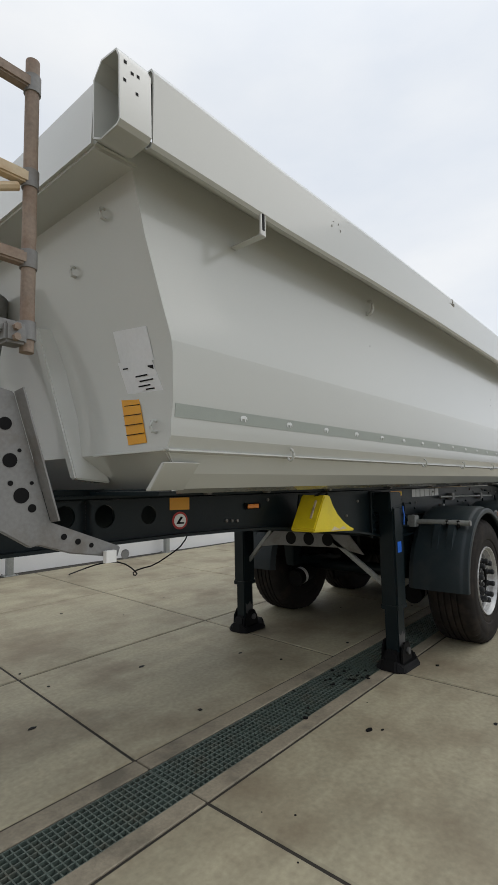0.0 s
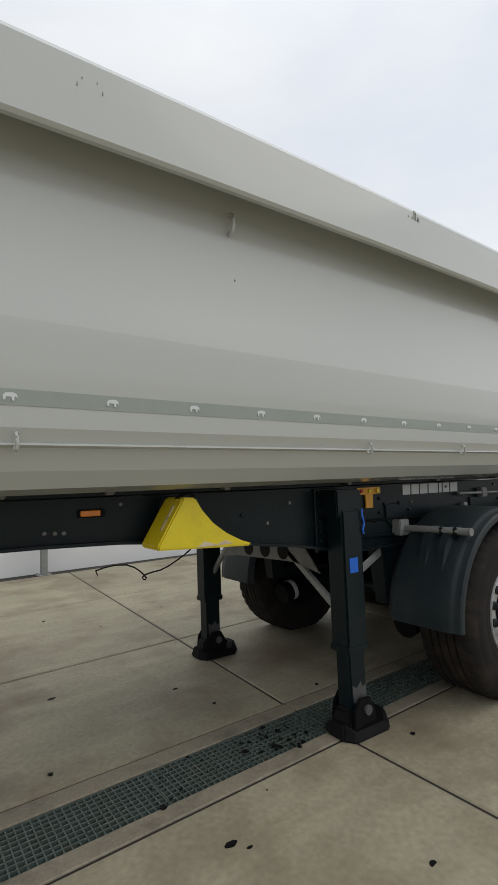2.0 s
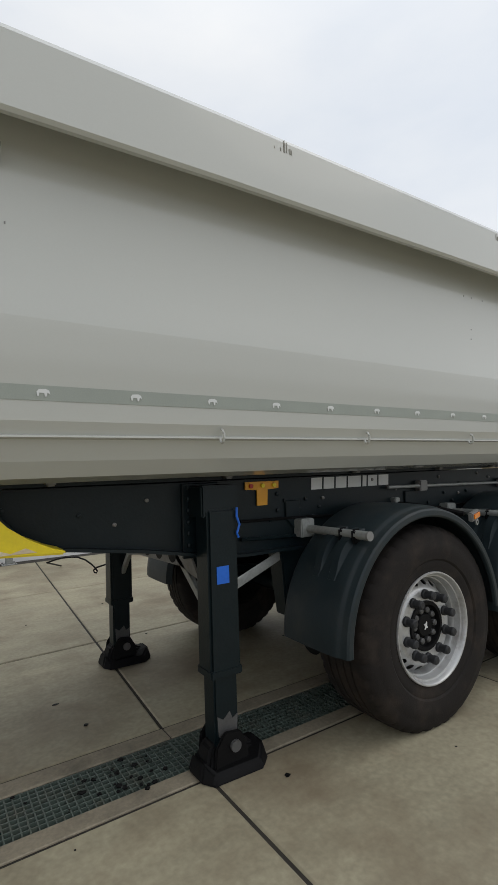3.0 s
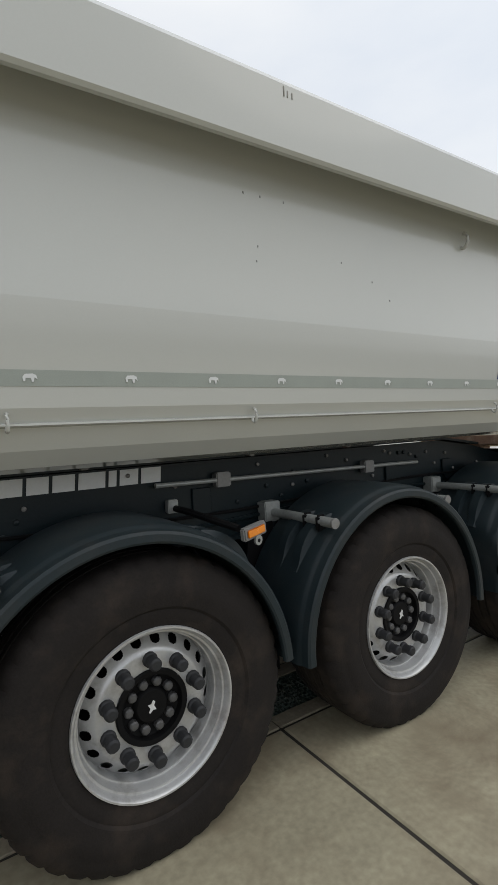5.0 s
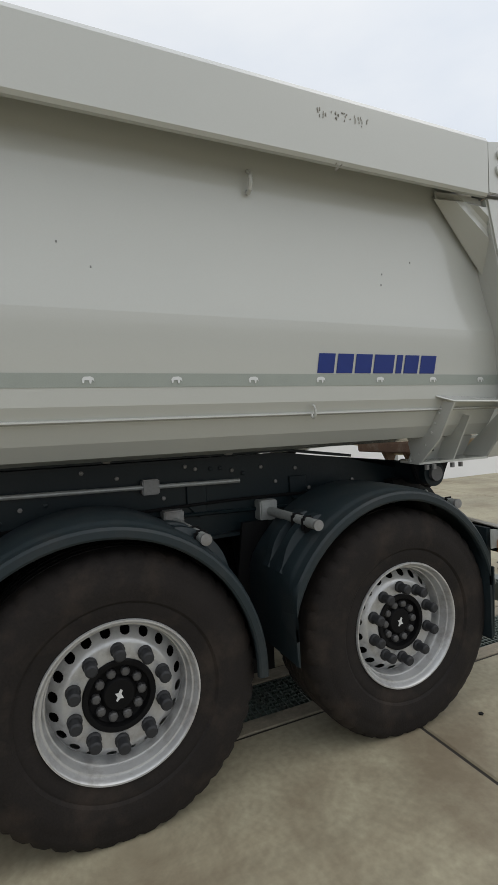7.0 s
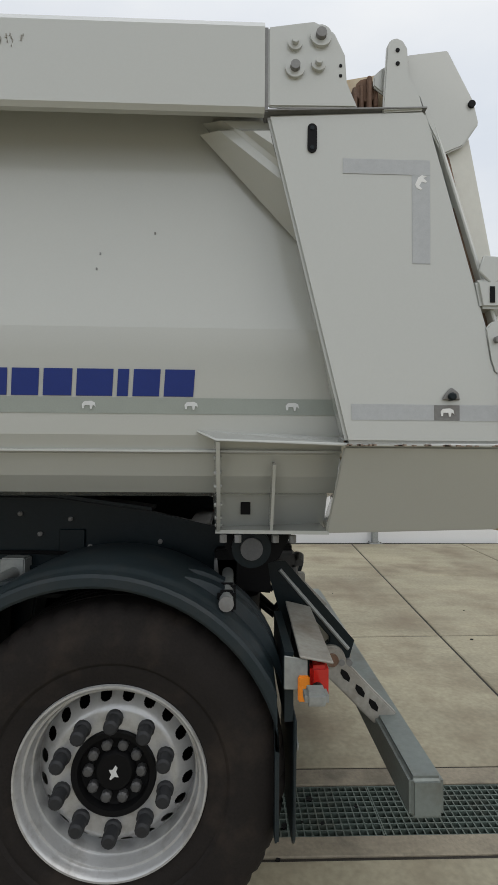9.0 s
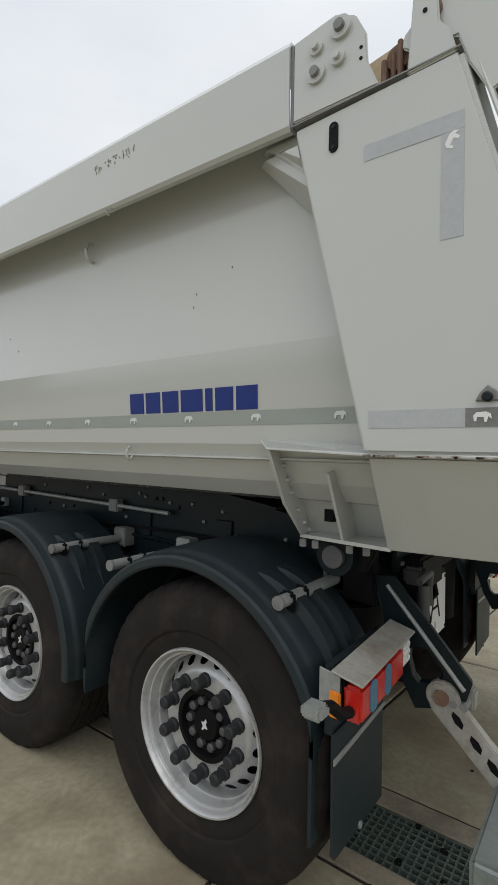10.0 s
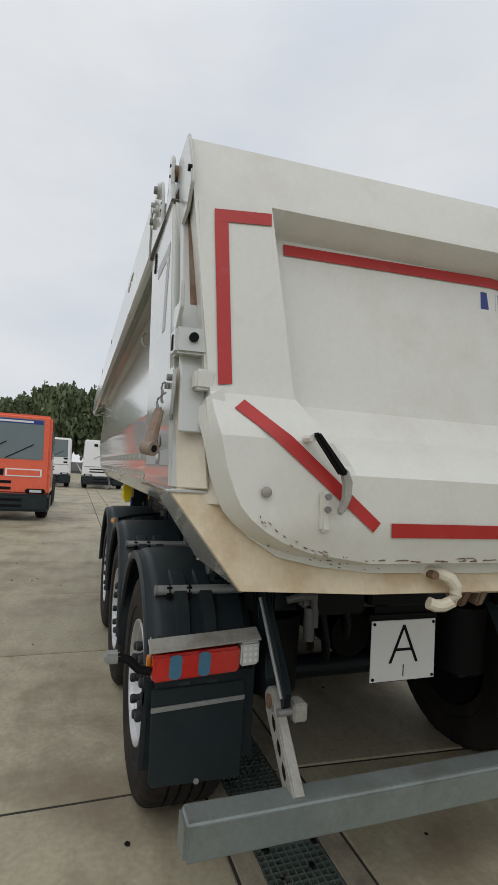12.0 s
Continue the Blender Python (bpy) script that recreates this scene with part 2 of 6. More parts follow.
def rod(bm, p0, p1, r0, r1=None, seg=12):
    p0, p1 = Vector(p0), Vector(p1)
    r1 = r0 if r1 is None else r1
    d = (p1 - p0).normalized()
    u = d.orthogonal().normalized()
    w = d.cross(u)
    ring = [(math.cos(2 * math.pi * i / seg), math.sin(2 * math.pi * i / seg)) for i in range(seg)]
    return hexa(bm, [p0 + (u * c + w * s) * r0 for c, s in ring][::-1][::-1], [p1 + (u * c + w * s) * r1 for c, s in ring])


def pipe(bm, pts, r, seg=8):
    """A round tube along a bent line."""
    pts = [Vector(p) for p in pts]
    rings = []
    for i, p in enumerate(pts):
        d = (pts[min(i + 1, len(pts) - 1)] - pts[max(i - 1, 0)]).normalized()
        u = d.cross(Vector((0.13, 0.29, 0.95))).normalized()
        w = d.cross(u)
        rings.append([bm.verts.new(p + (u * math.cos(a) + w * math.sin(a)) * r) for a in [2 * math.pi * k / seg for k in range(seg)]])
    for a, b in zip(rings, rings[1:]):
        for k in range(seg):
            bm.faces.new((a[k], a[(k + 1) % seg], b[(k + 1) % seg], b[k]))
    bm.faces.new(rings[0][::-1])
    bm.faces.new(rings[-1])
    return bm


def lathe(bm, prof, seg, skip=None):
    """Turns a profile of (radius, y) round the y axis; skip(i, k) leaves faces out."""
    rings = [[bm.verts.new((r * math.cos(2 * math.pi * k / seg), y, r * math.sin(2 * math.pi * k / seg))) for k in range(seg)] for r, y in prof]
    for i, (a, b) in enumerate(zip(rings, rings[1:])):
        for k in range(seg):
            if not (skip and skip(i, k)):
                bm.faces.new((a[k], a[(k + 1) % seg], b[(k + 1) % seg], b[k]))
    return bm


def sweep(bm, prof, xs, shift=None):
    """Runs an open profile of (y, z) along x; shift(x, y, z) may move the places."""
    rows = [[bm.verts.new(shift(x, y, z) if shift else (x, y, z)) for y, z in prof] for x in xs]
    for a, b in zip(rows, rows[1:]):
        for k in range(len(prof) - 1):
            bm.faces.new((a[k], a[k + 1], b[k + 1], b[k]))
    return bm


def ring_plate(bm, outer, inner, thick):
    """A flat plate with a window: two outlines of the same count, given thickness."""
    t = Vector(thick)
    sets = [[bm.verts.new(Vector(p) + o) for p in pts] for pts in (outer, inner) for o in (Vector(), t)]
    a, a2, c, c2 = sets
    n = len(outer)
    for k in range(n):
        j = (k + 1) % n
        for q in ((a[k], a[j], c[j], c[k]), (a2[k], a2[j], c2[j], c2[k]), (a[k], a[j], a2[j], a2[k]), (c[k], c[j], c2[j], c2[k])):
            bm.faces.new(q)
    return bm


def bevel(bm, w, seg=2, angle=30):
    bm.normal_update()
    es = [e for e in bm.edges if len(e.link_faces) == 2 and e.calc_face_angle(0) > radians(angle)]
    bmesh.ops.bevel(bm, geom=es, offset=w, segments=seg, affect="EDGES", clamp_overlap=True)
    return bm


def thicken(bm, t):
    bm.normal_update()
    bmesh.ops.solidify(bm, geom=bm.faces[:], thickness=t)
    return bm


def part(name, bm, material, parent=None, label="", smooth=True, m=None, sharp=32):
    bmesh.ops.recalc_face_normals(bm, faces=bm.faces)
    me = bpy.data.meshes.new(name)
    bm.to_mesh(me)
    bm.free()
    if smooth:
        me.shade_smooth()
        me.set_sharp_from_angle(angle=radians(sharp))
    me.materials.append(material)
    ob = new(name, me)
    ob.parent = parent
    if m is not None:
        ob.matrix_basis = m
    if label:
        ob["label"] = label
    return ob


def share(ob, name, parent, m):
    o = new(name, ob.data)
    o.parent, o.matrix_basis = parent, m
    return o


B = bmesh.new
YC = 1.13  # the trailer's middle line


def mirror(y):
    return 2 * YC - y


# ground
ground = part("ground", box(B(), -600, 600, -600, 600, -0.5, -0.30), CONCRETE)
tagged(ground, "wide concrete yard under the parked trailers", "ground", kind="structure")
bed = B()
for y0, y1 in ((-600, 0.44), (0.74, 600)):
    box(bed, -600, 600, y0, y1, -0.30, -0.0075)
part("joint_bed", bed, JOINT, ground, "dark joint filler between the slabs")
XJ = [-0.553 + 1.935 * k for k in range(-32, 14)]
YJ = [-32.4, -28.3, -24.2, -20.1, -16.0, -11.9, -7.8, -3.7, 0.335]
YF = [0.86, 2.40, 4.48, 6.75]


def skew(x, y):
    """The far slabs lie a little askew to the drain."""
    f = max(0.0, y - 0.86)
    return x + 0.07 * f, y + 0.026 * (x + 4.4) * min(1.0, f / 1.5)


def slab_solid(bm, q):
    mid = Vector((sum(p[0] for p in q) / 4, sum(p[1] for p in q) / 4))
    low, top, rim = [], [], []
    for p in q:
        v = Vector(p)
        d = (mid - v)
        d = Vector((math.copysign(1, d.x), math.copysign(1, d.y)))
        low.append((*(v + d * 0.009), -0.10))
        rim.append((*(v + d * 0.009), -0.006))
        top.append((*(v + d * 0.017), 0.0))
    vl, vr, vt = ([bm.verts.new(p) for p in s] for s in (low, rim, top))
    bm.faces.new(vt)
    for a, c in ((vl, vr), (vr, vt)):
        for k in range(4):
            bm.faces.new((a[k], a[(k + 1) % 4], c[(k + 1) % 4], c[k]))
    return bm


rest = B()
for rows, warp in ((YJ, lambda x, y: (x, y)), (YF, skew)):
    for y0, y1 in zip(rows, rows[1:]):
        for x0, x1 in zip(XJ, XJ[1:]):
            q = [warp(x0, y0), warp(x1, y0), warp(x1, y1), warp(x0, y1)]
            if -14 < x0 < 8 and -8 < y0:
                part("slab", slab_solid(B(), q), CONCRETE, ground, smooth=False)
            else:
                slab_solid(rest, q)
for x0, x1 in zip(XJ, XJ[1:]):
    if x1 < -8.2:
        slab_solid(rest, [(x0, 0.335), (x1, 0.335), (x1, 0.86), (x0, 0.86)])
box(rest, -600, -8.3, 0.44, 0.74, -0.3, -0.030)
tagged(part("far_slabs", rest, CONCRETE, ground, smooth=False), kind="stuff")

# drain
drain = tagged(new("drain_channel"), "long steel grated drain channel set in concrete", "drain", kind="structure")
# channel floor, its shade painted in with the near-black colour
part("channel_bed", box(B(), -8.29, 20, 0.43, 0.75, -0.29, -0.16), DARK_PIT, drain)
for y0, y1 in ((0.340, 0.438), (0.742, 0.853)):
    for x0, x1 in zip(XJ, XJ[1:]):
        if -8.5 < x0 < 12:
            part("edge_block", bevel(box(B(), x0 + 0.004, x1 - 0.004, y0, y1, -0.1, 0.001), 0.004, 1), KERB, drain)


def grate_mesh():
    bm = B()
    for i in range(10):
        y = 0.444 + 0.290 * i / 9
        box(bm, -0.478, 0.478, y - 0.003, y + 0.003, -0.038, -0.006)
    for i in range(31):
        x = -0.476 + 0.952 * i / 30
        box(bm, x - 0.003, x + 0.003, 0.442, 0.738, -0.034, -0.0065)
    return bm


g0 = None
for k in range(-8, 13):
    m = pose(-0.11 + 0.96 * k, 0, 0)
    if g0 is None:
        g0 = part("grate", grate_mesh(), GRATE, drain, smooth=False, m=m)
    else:
        share(g0, "grate", drain, m)
# dead leaves and grit caught on the grate and the slabs
grit = B()
for i in range(120):
    if i < 55:
        cx = random.choice((-2.9, -2.75, -2.8, -3.4, 2.0))
        x, y, z = random.gauss(cx, 0.10), random.uniform(0.42, 0.72), 0.002
    else:
        x, y, z = random.uniform(-7, 4), random.choice((random.uniform(-2.5, 0.38), random.uniform(0.9, 4))), 0.001
    s = random.uniform(0.005, 0.02)
    a = random.uniform(0, 6.28)
    plate(grit, [(x + s * random.uniform(0.5, 1) * math.cos(a + k * 1.257), y + s * random.uniform(0.5, 1) * math.sin(a + k * 1.257), z) for k in range(5)], (0, 0, s * 0.25))
tagged(part("leaf_litter", grit, BLACK), "scattered dark leaf scraps and grit on the concrete", "litter", kind="stuff")
spots = B()
for x, y, s in ((-3.405, 0.080, 0.030), (-3.36, 0.02, 0.014), (-2.9, -0.45, 0.02), (-0.78, -0.62, 0.014), (-4.6, 1.6, 0.03), (-3.6, 1.9, 0.03), (-2.9, 1.5, 0.02)):
    plate(spots, [(x + s * random.uniform(0.6, 1.1) * math.cos(k * 0.7), y + 0.6 * s * random.uniform(0.6, 1.1) * math.sin(k * 0.7), 0.0012) for k in range(9)], (0, 0, 0.0015))
tagged(part("oil_spots", spots, BLACK), "small dark stains on the concrete slabs", "stain", kind="stuff")

# far wall with posts; its unseen upper part is added to block low sky light
wall = part("wall_far", bevel(box(B(), -60, 60, 7.10, 7.30, -0.05, 5.0), 0.01, 1), WALL)
tagged(wall, "long plain white wall along the yard, its unseen upper part added", "wall", kind="structure")


def post():
    p = tagged(new("guard_post"), "grey steel post on a bolted base plate", "post", "posts along the wall")
    part("post_tube", bevel(box(B(), -0.05, 0.05, -0.05, 0.05, 0.012, 1.1), 0.008), GALV, p)
    part("base_plate", bevel(box(B(), -0.11, 0.11, -0.10, 0.10, 0.0, 0.012), 0.003, 1), GALV, p)
    for x in (-0.085, 0.085):
        for y in (-0.075, 0.075):
            part("bolt", rod(B(), (x, y, 0.012), (x, y, 0.03), 0.012, seg=6), BRACKET, p)
    return p


post0 = post()
post0.matrix_basis = pose(-2.45, 6.88, 0)
for x in (-5.75, 0.85, 4.15, 7.45):
    copy_thing(post0, pose(x, 6.92 + 0.026 * x, 0))

# semi-trailer
trailer = tagged(new("semi_trailer"), "light grey three-axle tipper semi-trailer on a dark chassis", "trailer")
FLIP = (False, True)


def aft(x):
    """Lengthens the overhang behind the last axle a little."""
    return x + 0.028 * float(np.clip((x - 1.9) / 0.5, 0, 1))


def lift(x, z):
    """The rail climbs a little from the front to the middle."""
    rise = float(np.interp(x, (-5.1, -4.4, -3.6, -2.6, -1.2), (-0.018, -0.014, 0.008, 0.024, 0.030)))
    return z + rise * float(np.clip((z - 1.75) / 0.65, 0, 1))


def side(flip):
    """Maps a point of the near side onto the far one."""
    return (lambda p: (aft(p[0]), mirror(p[1]), lift(p[0], p[2]))) if flip else (lambda p: (aft(p[0]), p[1], lift(p[0], p[2])))


def front_edge(z):
    """x of the leaning front wall at height z."""
    return float(np.interp(z, (1.34, 1.37, 1.51, 1.62, 1.72, 1.95, 2.22, 2.49, 2.75), (-4.70, -4.72, -4.893, -4.894, -4.889, -4.931, -5.004, -5.074, -5.14)))


# tipper shell: near side from the rail down, the belly, and the far side
NEAR = [(0.010, 2.60), (0.010, 2.52), (0.013, 2.38), (0.012, 2.25), (0.006, 2.12), (-0.006, 2.0), (-0.0155, 1.935), (-0.0195, 1.893), (-0.0165, 1.852), (0.008, 1.685), (0.013, 1.622), (0.018, 1.562), (0.040, 1.518), (0.030, 1.515), (0.030, 1.509), (0.058, 1.503), (0.10, 1.43), (0.155, 1.372), (0.25, 1.352), (0.7, 1.345)]
SHELL = NEAR + [(mirror(y), z) for y, z in NEAR[::-1]]


def shell_place(x, y, z):
    return (front_edge(z) if x < -4.85 else x, y, z)


part("tipper_shell", thicken(sweep(B(), SHELL, [-4.9, -4.4] + [-4.0 + 0.5 * i for i in range(12)] + [1.78, 2.02], shell_place), 0.005), PAINT, trailer, "smooth light grey curved steel side shell", sharp=7)
# front wall
zs = [2.62, 2.49, 2.25, 2.0, 1.893, 1.685, 1.562, 1.515, 1.43, 1.372]
edge = dict((z, y) for y, z in NEAR)
edge.update({2.62: 0.0, 2.49: 0.010, 1.515: 0.040})
fw = B()
rows_f = [[fw.verts.new((front_edge(z), y, z)) for y in (edge[z], 0.3, 0.62, 0.9, 1.36, 1.64, 1.96, mirror(edge[z]))] for z in zs]
for a, c in zip(rows_f, rows_f[1:]):
    for k in range(7):
        fw.faces.new((a[k], a[k + 1], c[k + 1], c[k]))
part("front_wall", thicken(fw, 0.006), PAINT, trailer, "light grey leaning steel front wall", sharp=12)
for flip in FLIP:
    f = side(flip)
    # folded stiffener on the front wall, and the seam above the floor
    part("stiffener", bevel(hexa(B(), [f(p) for p in ((-4.965, 0.86, 2.10), (-5.02, 0.82, 2.10), (-5.02, 0.77, 2.10), (-4.955, 0.74, 2.10))], [f(p) for p in ((-4.80, 0.65, 1.40), (-4.93, 0.63, 1.42), (-4.93, 0.585, 1.42), (-4.78, 0.55, 1.40))]), 0.006), PAINT, trailer)
    part("seam", bevel(box(B(), -4.902, -4.885, *sorted((f((0, 0.05, 0))[1], f((0, 0.5, 0))[1])), 1.508, 1.518), 0.002, 1), PAINT, trailer)
    part("corner_foot", bevel(hexa(B(), [f(p) for p in ((-4.89, 0.055, 1.47), (-4.715, 0.055, 1.47), (-4.725, 0.14, 1.367), (-4.89, 0.14, 1.367))], [f(p) for p in ((-4.89, 0.075, 1.47), (-4.715, 0.075, 1.47), (-4.725, 0.17, 1.367), (-4.89, 0.17, 1.367))]), 0.003, 1), PAINT, trailer)
# top rails
RAIL = [(0.012, 2.575), (-0.05, 2.568), (-0.098, 2.52), (-0.118, 2.476), (-0.126, 2.466), (-0.142, 2.464), (-0.149, 2.472), (-0.153, 2.702), (-0.145, 2.718), (-0.05, 2.730), (0.014, 2.725)]
for flip in FLIP:
    prof = [((mirror(y) if flip else y), z) for y, z in RAIL]
    part("top_rail", thicken(sweep(B(), prof, [-5.108, -4.75, -4.4, -4.0, -3.6, -3.1, -2.6, -1.9, -1.2, 0.0, 1.0, 1.755], lambda x, y, z: (x, y, lift(x, z))), 0.006), PAINT, trailer, "folded light grey top rail with small scuffs", sharp=12)
    # end piece of the rail: open box with square holes
    endp = [((mirror(y) if flip else y), z) for y, z in [(-0.02, 2.47), (-0.06, 2.448), (-0.142, 2.452), (-0.153, 2.462), (-0.149, 2.66), (-0.135, 2.69), (-0.06, 2.70), (-0.02, 2.66)]]
    end = part("rail_end", thicken(sweep(B(), endp + endp[:1], [-5.232, -5.116]), 0.006), PAINT, trailer)
    f = side(flip)
    for x, z in ((-5.212, 2.652), (-5.187, 2.630), (-5.165, 2.634), (-5.214, 2.592), (-5.170, 2.573)):
        part("hole", box(B(), x - 0.005, x + 0.005, *sorted((f((0, -0.1598 + 0.0202 * (z - 2.462), 0))[1], f((0, -0.15, 0))[1])), z - 0.005, z + 0.005), BLACK, end)
    part("seam_gap", box(B(), -5.1165, -5.1075, *sorted((f((0, -0.149, 0))[1], f((0, -0.140, 0))[1])), 2.47, 2.65), BLACK, end)
part("front_rail", bevel(hexa(B(), [(-5.226, -0.006, 2.455), (-5.05, -0.006, 2.462), (-5.10, -0.006, 2.69), (-5.215, -0.006, 2.69)], [(-5.226, mirror(-0.02), 2.455), (-5.05, mirror(-0.02), 2.462), (-5.10, mirror(-0.02), 2.69), (-5.215, mirror(-0.02), 2.69)]), 0.012), PAINT, trailer)
# scuffs on the rail and chips on the shell
scuff = B()
for cx, cz, n, w in ((-4.0, 2.64, 4, 0.05), (-2.34, 2.70, 10, 0.06), (-0.72, 2.70, 3, 0.02), (0.93, 2.672, 34, 0.14), (0.92, 2.47, 3, 0.02)):
    for i in range(n):
        x, z = cx + random.uniform(-w, w), cz + random.uniform(-0.02, 0.02) - abs(random.gauss(0, 0.004))
        z = lift(x, z) - (0.03 if x > 0.5 else 0.0)
        s, h = random.uniform(0.0006, 0.002), random.uniform(0.0015, 0.007)
        box(scuff, x - s, x + s, -0.1612, -0.145, z - h, min(z + h, 2.688))
tagged(part("paint_scuffs", scuff, DIRTY_STEEL, trailer), kind="stuff")
chip = B()
for x, z in ((-0.775, 2.188), (-0.786, 2.127), (-0.322, 2.187), (-0.132, 2.122), (-0.025, 2.044), (-0.632, 2.391), (-0.83, 2.39), (-0.75, 2.39), (-3.35, 2.2), (1.25, 2.13), (1.24, 2.08), (1.42, 2.2)):
    y = float(np.interp(z, [q[1] for q in NEAR[7::-1]], [q[0] for q in NEAR[7::-1]]))
    box(chip, x - 0.0025, x + 0.0025, y - 0.002, y + 0.002, z - 0.004, z + 0.004)
tagged(part("paint_chips", chip, BRACKET, trailer), kind="stuff")


# hooks along the shell
def hook_bm(r, w):
    a = [2 * math.pi * k / 10 for k in range(8)]
    return pipe(B(), [(0, -r * math.sin(t) - 0.004, r * 1.5 * math.cos(t)) for t in a], w)


lower = part("tarp_hook", hook_bm(0.018, 0.006), PAINT, trailer, m=pose(-4.174, 0.024, 1.518))
for x in (-2.555, -1.715, -0.826, 0.866):
    share(lower, "tarp_hook", trailer, pose(x, 0.024, 1.518))
for x in (-4.174, -2.555, -1.715, -0.826, 0.866):
    share(lower, "tarp_hook", trailer, pose(x, mirror(0.024), 1.518, 0, 0, 180))
upper = part("rail_hook", hook_bm(0.028, 0.009), PAINT, trailer, m=pose(-3.373, 0.002, 2.428))
share(upper, "rail_hook", trailer, pose(0.592, 0.002, 2.432))
br = part("rail_bracket", bevel(plate(B(), [(-4.575, -0.152, 2.362), (-4.575, -0.144, 2.362), (-4.575, 0.010, 2.362), (-4.575, 0.010, 2.370), (-4.575, -0.142, 2.370), (-4.575, -0.142, 2.47), (-4.575, -0.152, 2.47)], (0.034, 0, 0)), 0.003, 1), PAINT, trailer)
part("slot", bevel(box(B(), -4.566, -4.550, -0.154, -0.150, 2.385, 2.455), 0.003, 1), BLACK, br)
# reflective band along the shell with a pale mark at each step
for flip in FLIP:
    f = side(flip)
    part("reflective_band", hexa(B(), [f(p) for p in ((-4.88, 0.0065, 1.678), (2.0, 0.0065, 1.678), (2.0, 0.0105, 1.628), (-4.88, 0.0105, 1.628))], [f(p) for p in ((-4.88, 0.0095, 1.678), (2.0, 0.0095, 1.678), (2.0, 0.0135, 1.628), (-4.88, 0.0135, 1.628))]), GREEN_TAPE, trailer, "muted green-grey reflective band")
MARK = [(-0.022, -0.012), (-0.016, -0.012), (-0.014, 0.0), (0.004, 0.0), (0.006, -0.014), (0.012, -0.014), (0.016, 0.002), (0.026, -0.006), (0.022, 0.010), (0.010, 0.016), (-0.016, 0.014), (-0.024, 0.004)]


def mark_bm(s=1.0):
    return plate(B(), [(x * s, 0, z * s) for x, z in MARK], (0, 0.002, 0))


mk = None
for k in range(0, 21):
    m = pose(-0.372 + 0.3185 * (k - 13), 0.0062, 1.653, -4, 0, 0)
    if mk is None:
        mk = part("band_mark", mark_bm(0.85), LETTER, trailer, m=m)
    else:
        share(mk, "band_mark", trailer, m)


# lettering becomes a row of plain slanted blocks
def blocks(parent, name, x0, x1, z0, z1, y0, y1, material, axis="x"):
    """Plain blocks between x0 and x1; y0 is their depth at the top edge, y1 at the bottom."""
    widths = [1, 1, 1.05, 1.3, 0.5, 1.0, 1.1]
    u, lean = x0, 0.08 * (z1 - z0)
    for w in widths:
        du = (x1 - x0) * w / sum(widths)
        a, c = u + 0.05 * (x1 - x0) / 7, u + du - 0.10 * (x1 - x0) / 7
        pts, th = [(a + lean, y0, z1), (c + lean, y0, z1), (c, y1, z0), (a, y1, z0)], (0, 0.002, 0)
        if axis == "y":
            pts, th = [(yy, xx, zz) for xx, yy, zz in pts], (-0.002, 0, 0)
        part(name, plate(B(), pts, th), material, parent)
        u += du


blocks(trailer, "blue_block", 0.88, 1.555, 1.682, 1.765, -0.0072, 0.0055, BLUE)

# tailgate: leaning, stepped out at its lower part, slightly crowned
GATE_X = ((2.75, 2.285), (2.48, 2.370), (1.82, 2.523), (1.76, 2.565), (1.70, 2.612), (1.45, 2.640), (1.30, 2.613))


def gate_x(y, z):
    base = float(np.interp(z, [q[0] for q in GATE_X[::-1]], [q[1] for q in GATE_X[::-1]]))
    return base + 0.10 * (1 - abs(y - YC) / 1.23) * float(np.clip((z - 1.35) / 1.1, 0, 1))


def gate_pt(y, z, out=0.0):
    return (gate_x(y, z) + out, y, z + float(np.interp(z, (1.45, 2.0, 2.44, 2.72), (0.0, 0.012, 0.014, -0.010))))


G_ROWS = [(2.72, -0.108), (2.62, -0.104), (2.53, -0.10), (2.40, -0.09), (2.2, -0.073), (2.0, -0.057), (1.835, -0.043), (1.80, -0.04), (1.74, -0.035), (1.68, -0.022), (1.60, -0.004), (1.54, 0.018), (1.485, 0.046), (1.43, 0.12), (1.39, 0.20), (1.365, 0.30), (1.345, 0.46)]
gb = B()


def recess(y, z):
    """Depth of the pressed middle panel."""
    d = abs(y - YC)
    left = YC - panel_edge(z)
    s = float(np.clip((left - d) / 0.05, 0, 1)) * float(np.clip((2.47 - z) / 0.055, 0, 1)) * float(np.clip((z - 1.60) / 0.12, 0, 1))
    return -0.115 * s


def panel_edge(z):
    return float(np.interp(z, (1.65, 1.82, 2.48), (0.34, 0.22, 0.165)))


zs_g = sorted(set([round(2.72 - (2.72 - 1.345) * i / 44, 4) for i in range(45)] + [2.475, 2.47, 2.455, 2.435, 2.415, 2.40, 1.72, 1.60]), reverse=True)
g_rows = []
for z in zs_g:
    yl = float(np.interp(z, [q[0] for q in G_ROWS[::-1]], [q[1] for q in G_ROWS[::-1]]))
    e = max(panel_edge(z), yl + 0.06)
    ys_g = [yl + (e - yl) * k / 6 for k in range(6)] + [e] + [e + 0.05 + (YC - e - 0.05) * k / 22 for k in range(23)]
    ys_g = ys_g + [mirror(y) for y in ys_g[-2::-1]]
    g_rows.append([gb.verts.new(gate_pt(y, z, recess(y, z))) for y in ys_g])
cols = len(g_rows[0]) - 1
for a, c in zip(g_rows, g_rows[1:]):
    for k in range(cols):
        gb.faces.new((a[k], a[k + 1], c[k + 1], c[k]))
bmesh.ops.recalc_face_normals(gb, faces=gb.faces)
